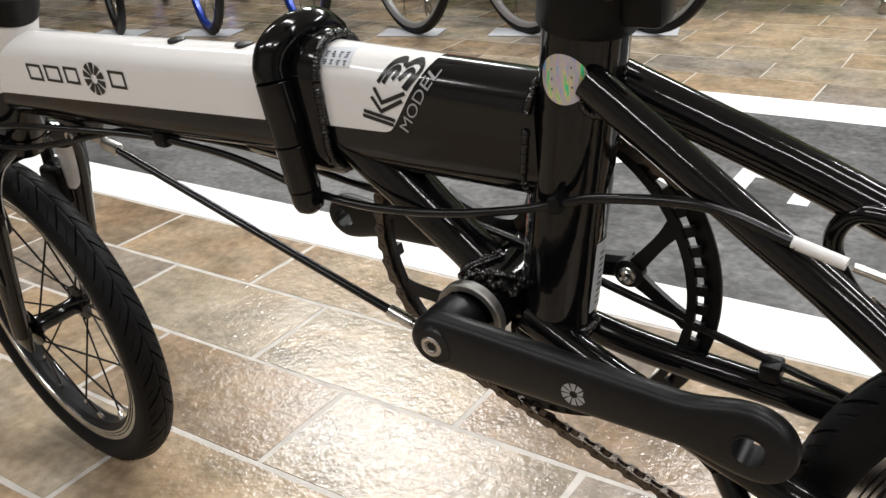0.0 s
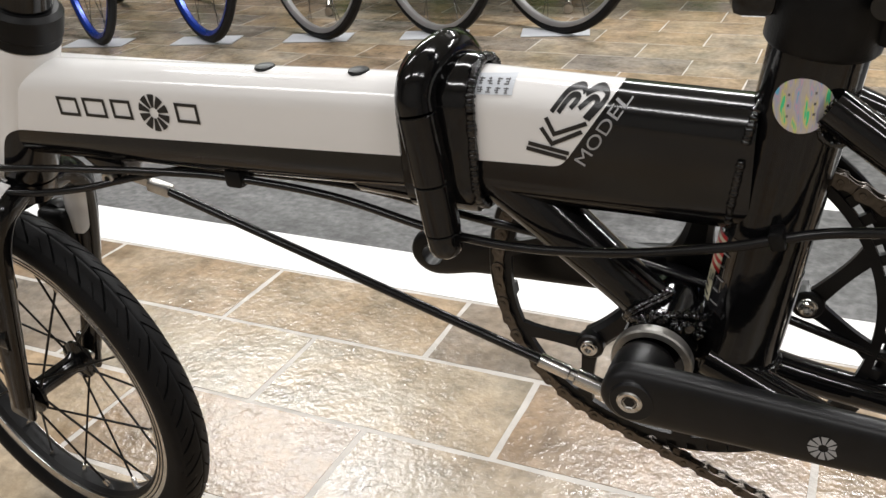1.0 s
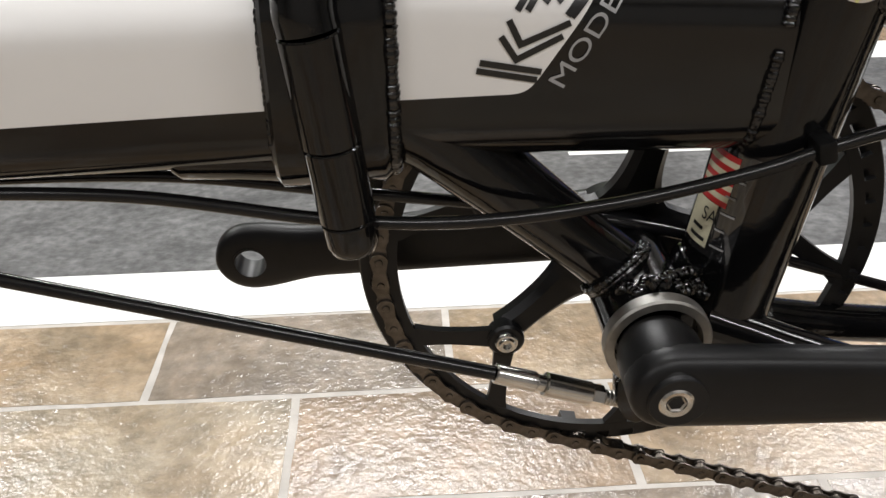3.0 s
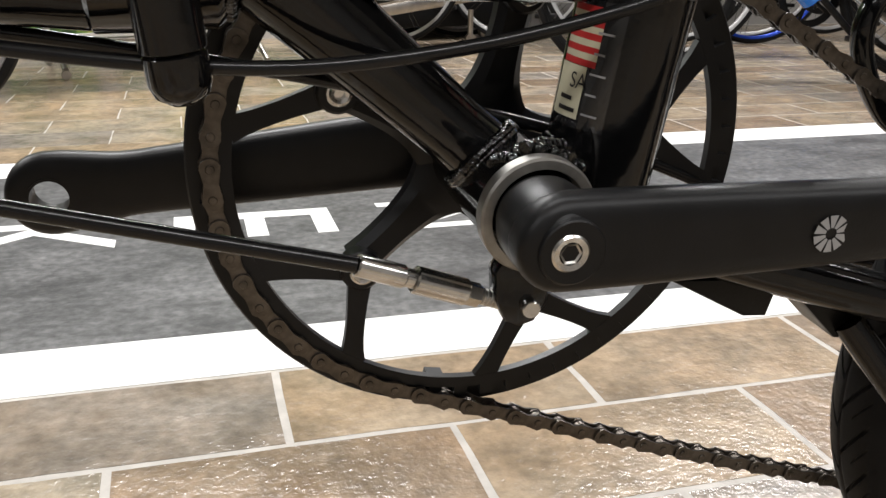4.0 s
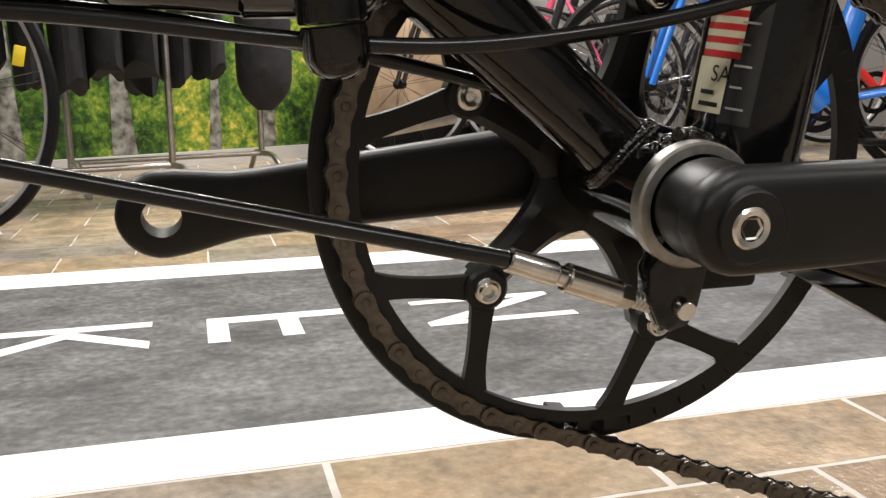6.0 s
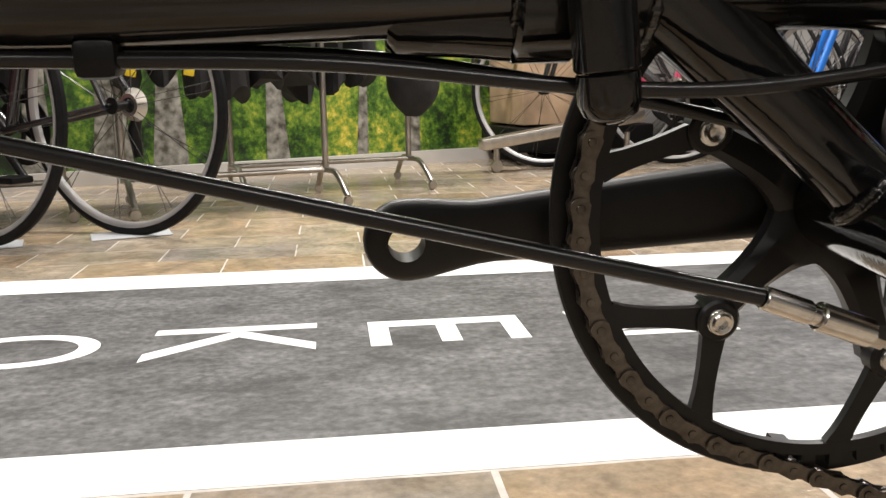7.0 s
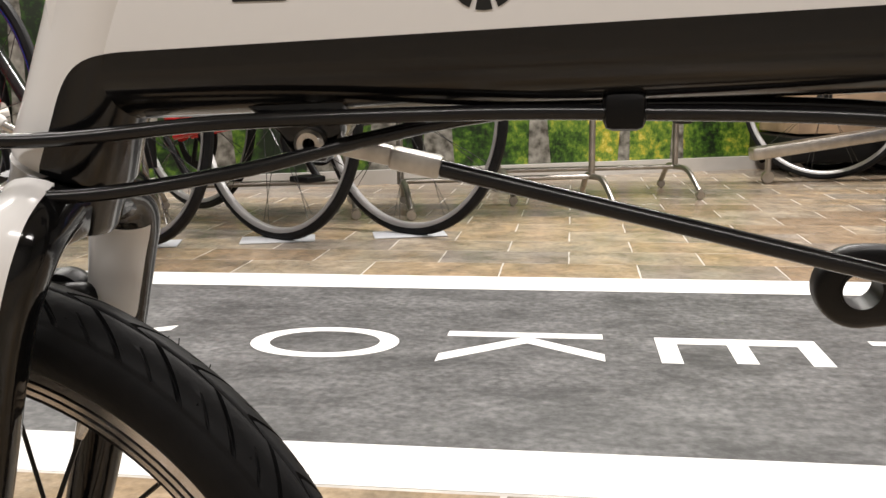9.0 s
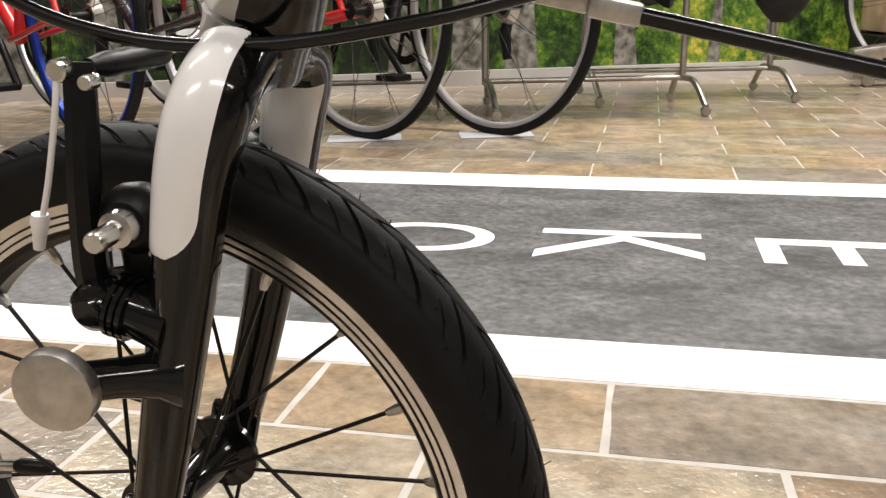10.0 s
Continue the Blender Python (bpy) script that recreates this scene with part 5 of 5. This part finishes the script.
# ---------- bicycles on show behind ----------
bm = bmesh.new()
lathe(bm, [(0.3125, -0.006), (0.318, -0.0115), (0.328, -0.0125), (0.3365, -0.006), (0.338, 0), (0.3365, 0.006), (0.328, 0.0125), (0.318, 0.0115), (0.3125, 0.006)], 72, None, True)
ROAD_TYRE = mesh_of(bm, M_RUBBER)


def rim_mesh(material):
    bm = bmesh.new()
    lathe(bm, [(0.303, -0.006), (0.308, -0.011), (0.3165, -0.0125), (0.3165, 0.0125), (0.308, 0.011), (0.303, 0.006)], 72, None, True)
    return mesh_of(bm, material)


RIMS = {"silver": rim_mesh(M_SHOWRIM), "blue": rim_mesh(M_DEEPBLUE), "dark": rim_mesh(M_PLASTIC)}
bm = bmesh.new()
sweep(bm, [(0, 0, 0), (0, 0, 0.28)], 0.0011, 5)
LONG_SPOKE = mesh_of(bm, M_FRAMEDARK)


def road_bike(paint, rims, label, fat=1.0):
    root = tagged(empty("road_bicycle"), label, "bicycle", "bicycles on show")

    def tube(name, pts, r, material=None, parent=None, seg=14):
        bm = bmesh.new()
        sweep(bm, pts, r, seg)
        return part(name, bm, material or paint, parent or root)

    for nm, x in (("rear_wheel", 0.0), ("front_wheel", 0.99)):
        w_ = empty(nm, Matrix.Translation((x, 0, 0.338)))
        w_.parent = root
        share("tyre", ROAD_TYRE, w_, Matrix.Identity(4))
        share("rim", RIMS[rims], w_, Matrix.Identity(4))
        bm = bmesh.new()
        lathe(bm, [(0, -0.05), (0.006, -0.05), (0.006, -0.035), (0.022, -0.033), (0.012, -0.026), (0.011, 0.026), (0.022, 0.033), (0.006, 0.035), (0.006, 0.05), (0, 0.05)], 18)
        part("hub", bm, M_PLASTIC, w_)
        for k in range(20):
            a, s_ = 2 * math.pi * k / 20, (1 if k % 2 else -1)
            p, q = Vector((0.02 * math.cos(a), s_ * 0.03, 0.02 * math.sin(a))), Vector((0.295 * math.cos(a + 0.12 * s_), 0, 0.295 * math.sin(a + 0.12 * s_)))
            share("spoke", LONG_SPOKE, w_, Matrix.Translation(p) @ (q - p).to_track_quat("Z", "Y").to_matrix().to_4x4())
    bb, seat, ht, hb = Vector((0.41, 0, 0.27)), Vector((0.25, 0, 0.80)), Vector((0.83, 0, 0.83)), Vector((0.87, 0, 0.69))
    tube("top_tube", [seat, ht], 0.017 * fat)
    tube("down_tube", [bb, hb], 0.021 * fat)
    tube("seat_tube", [bb, seat + Vector((-0.01, 0, 0.03))], 0.017 * fat)
    tube("head_tube", [ht + Vector((-0.01, 0, 0.03)), hb + Vector((0.005, 0, -0.02))], 0.021)
    for s_ in (-1, 1):
        tube("chain_stay", [bb + Vector((0, s_ * 0.03, 0)), (0, s_ * 0.055, 0.338)], 0.009)
        tube("seat_stay", [seat + Vector((0, s_ * 0.015, -0.03)), (0, s_ * 0.055, 0.338)], 0.008)
        tube("fork_blade", catmull([hb + Vector((0, s_ * 0.03, -0.02)), (0.93, s_ * 0.045, 0.52), (0.99, s_ * 0.05, 0.338)], 5), 0.011)
    tube("seat_post", [seat, seat + Vector((-0.05, 0, 0.16))], 0.0135, M_PLASTIC)
    bm = bmesh.new()
    sd_ = seat + Vector((-0.05, 0, 0.18))
    sweep(bm, catmull([sd_ + Vector((0.16, 0, 0)), sd_ + Vector((0.05, 0, 0.004)), sd_ + Vector((-0.10, 0, 0.012))], 6), [0.014 + 0.05 * (k / 12) ** 2 for k in range(13)], 14, squash=1.2)
    part("saddle", bm, M_PLASTIC, root)
    st = ht + Vector((0.07, 0, 0.07))
    tube("stem", [ht + Vector((-0.015, 0, 0.06)), st], 0.014, M_PLASTIC)
    tube("handlebar", catmull([st + Vector((-0.02, -0.21, -0.13)), st + Vector((0.08, -0.21, -0.10)), st + Vector((0.07, -0.21, 0)), st + Vector((0, -0.19, 0)), st + Vector((0, 0.19, 0)),
                               st + Vector((0.07, 0.21, 0)), st + Vector((0.08, 0.21, -0.10)), st + Vector((-0.02, 0.21, -0.13))], 5), 0.013, M_PLASTIC)
    bm = bmesh.new()
    lathe(bm, [(0.075, -0.047), (0.1, -0.047), (0.1, -0.043), (0.075, -0.043)], 36, Matrix.Translation(bb), True)
    for k in range(5):
        a = 2 * math.pi * k / 5
        sweep(bm, [bb + Vector((0, -0.045, 0)), bb + Vector((0.085 * math.cos(a), -0.045, 0.085 * math.sin(a)))], 0.007, 8)
    part("chainring", bm, M_PLASTIC, root)
    for s_ in (-1, 1):
        tube("crank", [bb + Vector((0, s_ * 0.06, 0)), bb + Vector((-s_ * 0.12, s_ * 0.07, -s_ * 0.12))], 0.011, M_PLASTIC)
        bm = bmesh.new()
        box(bm, (0.08, 0.07, 0.018), Matrix.Translation(bb + Vector((-s_ * 0.12, s_ * 0.11, -s_ * 0.12))), 0.005)
        part("pedal", bm, M_PLASTIC, root)
    bm = bmesh.new()
    lathe(bm, [(0.02, -0.05), (0.045, -0.048), (0.03, -0.026), (0.02, -0.026)], 24, Matrix.Translation((0, 0, 0.338)), True)
    part("freewheel", bm, M_STEEL, root)
    bm = bmesh.new()
    sweep(bm, [(0.0, -0.055, 0.31), (0.02, -0.06, 0.27), (0.01, -0.06, 0.20)], [0.014, 0.018, 0.012], 10)
    part("derailleur", bm, M_PLASTIC, root)
    return root


def stand_at(x, y, yaw):
    return pose(x, y, 0, 0, 0, yaw)


ROWDIR, YAW = Vector((-0.345, -0.103)), 148.0
dark = road_bike(M_FRAMEDARK, "silver", "black road bicycle with silver rims parked in a row")
blue_rim = road_bike(M_REDPAINT, "blue", "red road bicycle with deep blue rims parked in a row")
dark.matrix_basis = stand_at(-0.70, 2.125, YAW)
blue_rim.matrix_basis = stand_at(-0.70 + 4 * ROWDIR.x, 2.125 + 4 * ROWDIR.y, YAW)
blackrim = road_bike(M_FRAMEDARK, "dark", "black road bicycle with black rims parked in a row")
blackrim.matrix_basis = stand_at(-0.70 + 5 * ROWDIR.x, 2.125 + 5 * ROWDIR.y, YAW)
crimson = road_bike(M_REDPAINT, "silver", "red road bicycle with pale rims parked in a row")
crimson.matrix_basis = stand_at(-0.70 + ROWDIR.x, 2.125 + ROWDIR.y, YAW)
for k in (2, 6):
    copy_thing(dark if k == 2 else blackrim, stand_at(-0.70 + k * ROWDIR.x, 2.125 + k * ROWDIR.y, YAW + (k % 3 - 1) * 1.5))
for k in (7, 8, 9):
    copy_thing(blue_rim if k == 8 else blackrim, stand_at(-0.70 + k * ROWDIR.x, 2.125 + k * ROWDIR.y, YAW + (k % 3 - 1) * 2))
copy_thing(blue_rim, stand_at(-0.70 + 3 * ROWDIR.x, 2.125 + 3 * ROWDIR.y, YAW))
bright = road_bike(M_BLUE, "dark", "bright blue road bicycle parked by the wall", 2.2)
bright.matrix_basis = stand_at(2.28, 2.16, 166)
pink = road_bike(M_PINK, "silver", "pink and white road bicycle parked by the wall")
pink.matrix_basis = stand_at(1.75, 3.55, 150)
copy_thing(dark, stand_at(2.05, 3.45, 152))
copy_thing(dark, stand_at(1.35, 3.6, 148))
copy_thing(blue_rim, stand_at(3.4, 3.2, 170))
for bx, by, byaw in ((1.62, 3.1, 150), (2.75, 2.7, 165), (2.5, 3.55, 160), (3.1, 3.75, 172), (2.2, 3.85, 150)):
    copy_thing(dark, stand_at(bx, by, byaw))
for k in range(7):
    bm = bmesh.new()
    box(bm, (0.20, 0.11, 0.003), pose(-0.70 + k * ROWDIR.x, 2.125 + k * ROWDIR.y, 0.0022, 0, 0, 16), 0.001, 1)
    tagged(part("floor_sheet", bm, M_MAT, None, "pale plastic sheet under a bicycle wheel", False), category="floor sheet", group="floor sheets")


# ---------- clothes racks ----------
def clothes_rack(c, yaw, length, label):
    m = pose(c[0], c[1], 0, 0, 0, yaw)
    root = tagged(empty("clothes_rack", m), label, "clothes rack", "clothes racks")
    for x in (-length / 2, length / 2):
        bm = bmesh.new()
        sweep(bm, [(x, 0, 0.09), (x, 0, 1.25)], 0.011, 12)
        part("post", bm, M_STEEL, root)
        for s_ in (-1, 1):
            bm = bmesh.new()
            sweep(bm, catmull([(x, 0, 0.10), (x + 0.01, s_ * 0.10, 0.095), (x + 0.02, s_ * 0.20, 0.03)], 5), 0.010, 10)
            part("foot", bm, M_STEEL, root)
            bm = bmesh.new()
            lathe(bm, [(0, -0.01), (0.014, -0.01), (0.016, 0), (0.014, 0.01), (0, 0.01)], 14, Matrix.Translation((x + 0.02, s_ * 0.2, 0.016)))
            part("castor", bm, M_STEEL, root)
    for z in (0.10, 1.25):
        bm = bmesh.new()
        sweep(bm, [(-length / 2, 0, z), (length / 2, 0, z)], 0.009, 12)
        part("rail", bm, M_STEEL, root)
    return m


def garment(m, x, low, wide, seed):
    random.seed(seed)
    bm = bmesh.new()
    secs = []
    for k in range(9):
        z = 1.2 - (1.2 - low) * k / 8
        half = wide * (0.35 + 0.65 * min(1, k / 3)) * 0.5
        sec = []
        for q in range(18):
            a = 2 * math.pi * q / 18
            fold = 1 + 0.12 * math.sin(3 * a + k * 0.7 + seed)
            hem = 0.03 * math.sin(2 * a + seed) if k == 8 else 0
            sec.append(Vector((x + 0.045 * fold * math.cos(a), half * fold * math.sin(a), z + hem)))
        secs.append(sec)
    loft(bm, secs)
    ob = part("jacket", bm, M_CLOTH, None, "black cycling jacket hanging on a rack")
    ob.matrix_basis = m
    return tagged(ob, category="jacket", group="hanging jackets")


rackA = clothes_rack((-0.20, 3.02), 14, 0.66, "steel clothes rack with splayed feet, hung with black jackets")
for k in range(5):
    garment(rackA, -0.30 + 0.11 * k, 0.37 + 0.03 * math.sin(k * 2.1), 0.36, k)
rackB = clothes_rack((-0.50, 2.66), 14, 0.64, "steel clothes rack with splayed feet, hung with black jackets")
for k in range(6):
    ob = garment(rackB, -0.29 + 0.105 * k, 0.38 + 0.03 * math.sin(k * 1.7), 0.36, 20 + k)
rackC = clothes_rack((-1.3, 2.5), 16, 0.64, "steel clothes rack with splayed feet, hung with black jackets")
for k in range(5):
    garment(rackC, -0.27 + 0.12 * k, 0.40 + 0.03 * math.sin(k * 1.3), 0.36, 40 + k)
for k, x in enumerate((-0.28, -0.12)):
    bm = bmesh.new()
    box(bm, (0.03, 0.012, 0.055), pose(x, -0.21, 0.44, 0, 12, 0), 0.003)
    ob = part("yellow_tag", bm, M_YELLOW, None, "yellow tag hanging below a black jacket")
    ob.matrix_basis = rackB
    tagged(ob, category="tag")
# long bag on the end of the rack
bm = bmesh.new()
sweep(bm, catmull([(0.32, -0.05, 1.2), (0.335, -0.06, 0.9), (0.335, -0.06, 0.45), (0.335, -0.05, 0.26)], 6), [0.05] + [0.1] * 13 + [0.098, 0.092, 0.08, 0.06, 0.03], 18)
ob = part("cloth_bag", bm, M_CLOTH, None, "long black cloth bag hanging at the rack end")
ob.matrix_basis = rackA
tagged(ob, category="bag")

# ---------- crate and steel display ramp ----------
crate = tagged(empty("wooden_crate", pose(0.95, 3.95, 0, 0, 0, 12)), "plywood crate on a dark castored base by the wall", "crate")
bm = bmesh.new()
box(bm, (0.62, 0.4, 0.5), pose(0, 0, 0.43), 0.006)
part("body", bm, M_WOOD, crate)
bm = bmesh.new()
box(bm, (0.7, 0.46, 0.11), pose(0, 0, 0.115), 0.01)
part("base", bm, M_PLASTIC, crate)
for x in (-0.3, 0.3):
    for y in (-0.18, 0.18):
        bm = bmesh.new()
        lathe(bm, [(0, -0.012), (0.028, -0.012), (0.03, 0), (0.028, 0.012), (0, 0.012)], 18, Matrix.Translation((x, y, 0.03)))
        box(bm, (0.02, 0.03, 0.035), pose(x, y, 0.055))
        part("castor", bm, M_STEEL, crate)
ramp = tagged(empty("steel_ramp", pose(0.62, 3.45, 0, 0, 0, 8)), "sloping silver display rail on castors", "display rail")
bm = bmesh.new()
box(bm, (0.75, 0.07, 0.05), Matrix.Translation((0.2, 0, 0.17)) @ Matrix.Rotation(radians(-8), 4, "Y"), 0.008)
part("rail", bm, M_STEEL, ramp)
for x in (-0.1, 0.5):
    bm = bmesh.new()
    sweep(bm, [(x, 0, 0.03), (x, 0, 0.15)], 0.012, 10)
    lathe(bm, [(0, -0.01), (0.024, -0.01), (0.026, 0), (0.024, 0.01), (0, 0.01)], 16, Matrix.Translation((x, 0, 0.026)))
    part("castor_leg", bm, M_STEEL, ramp)

# ---------- floor tiles ----------
TW, TD, GR = 0.3025, 0.1500, 0.0075


def tile_mesh(w, d):
    bm = bmesh.new()
    box(bm, (w, d, 0.006), pose(0, 0, -0.003), 0.0012, 1)
    return mesh_of(bm, M_TILE, False, "tile")


def worn_tile(w, d, seed):
    """A tile with a slightly uneven hand-cut outline."""
    random.seed(seed)
    loop = []
    for (x0, y0), (x1, y1), n in (((-w / 2, -d / 2), (w / 2, -d / 2), 6), ((w / 2, -d / 2), (w / 2, d / 2), 3), ((w / 2, d / 2), (-w / 2, d / 2), 6), ((-w / 2, d / 2), (-w / 2, -d / 2), 3)):
        for k in range(n):
            loop.append((x0 + (x1 - x0) * k / n + random.uniform(-0.0011, 0.0011), y0 + (y1 - y0) * k / n + random.uniform(-0.0011, 0.0011)))
    bm = bmesh.new()
    up = [bm.verts.new((x, y, 0.0)) for x, y in loop]
    low = [bm.verts.new((x * 1.004, y * 1.008, -0.004)) for x, y in loop]
    bm.faces.new(up)
    for k in range(len(up)):
        bm.faces.new((low[k], low[(k + 1) % len(up)], up[(k + 1) % len(up)], up[k]))
    return mesh_of(bm, M_TILE, False, "tile")


NEAR_TILES = [worn_tile(TW - GR, TD - GR, 70 + k) for k in range(5)]
FAR_TILES = [worn_tile(TW - 0.0032, TD - 0.0032, 80 + k) for k in range(5)]
random.seed(11)
near_rows = [(LANE0 - GR / 2 - TD / 2 + 0.001 - k * TD, -0.32 if k % 2 == 0 else -0.4735) for k in range(27)]
far_rows = [(LANE1 + GR / 2 + TD / 2 + k * TD, -0.41 if k % 2 == 0 else -0.26) for k in range(18)]
TAN, BEIGE, GREY, RUST = 0.02, 0.2, 0.4, 0.6
LAID = {(0, -3): RUST, (0, -2): TAN, (0, -1): TAN, (0, 0): GREY, (0, 1): TAN, (0, 2): TAN, (0, 3): RUST, (1, -2): GREY, (1, -1): BEIGE, (1, 0): BEIGE,
        (1, 1): RUST, (1, 2): TAN, (2, -2): TAN, (2, -1): RUST, (2, 0): BEIGE, (2, 1): GREY, (3, -1): BEIGE, (3, 0): TAN}
count, spare = 0, []
for row, (yc, xj) in enumerate(near_rows + far_rows):
    for k in range(-19, 20):
        x = xj + (k + 0.5) * TW
        if not XL + 0.2 < x < XR - 0.2:
            continue
        near_zone = (-1.5 < x < 1.0 and -0.7 < yc < LANE0) or (-1.9 < x < 0.9 and LANE1 < yc < 2.75)
        if near_zone and count < 300:
            tile = share("tile", (NEAR_TILES if yc < LANE0 else FAR_TILES)[(count * 7 + count // 3) % 5], floor, pose(x, yc, 0.0))
            tile.color = (LAID.get((row, k), random.choice((TAN, BEIGE, GREY, RUST, 0.8))) + random.uniform(0.0, 0.05), 0, 0, 1)
            count += 1
        else:
            spare.append((x, yc))
verts, faces = [], []
for x, y in spare:
    joint = GR if y < LANE0 else 0.0032
    w, d, z = (TW - joint) / 2, (TD - joint) / 2, len(verts)
    for s0, zz in ((0.0, -0.005), (0.0, -0.001), (0.0012, 0.0)):
        verts += [(x - w + s0, y - d + s0, zz), (x + w - s0, y - d + s0, zz), (x + w - s0, y + d - s0, zz), (x - w + s0, y + d - s0, zz)]
    for lo in (0, 4):
        for j in range(4):
            faces.append((z + lo + j, z + lo + (j + 1) % 4, z + lo + 4 + (j + 1) % 4, z + lo + 4 + j))
    faces.append((z + 8, z + 9, z + 10, z + 11))
me = bpy.data.meshes.new("outer_tiles")
me.from_pydata(verts, [], faces)
me.materials.append(M_TILE)
ob = new("outer_tiles", me)
ob.parent = floor
tagged(ob, "beige and brown stone-look tiles farther off", kind="stuff")
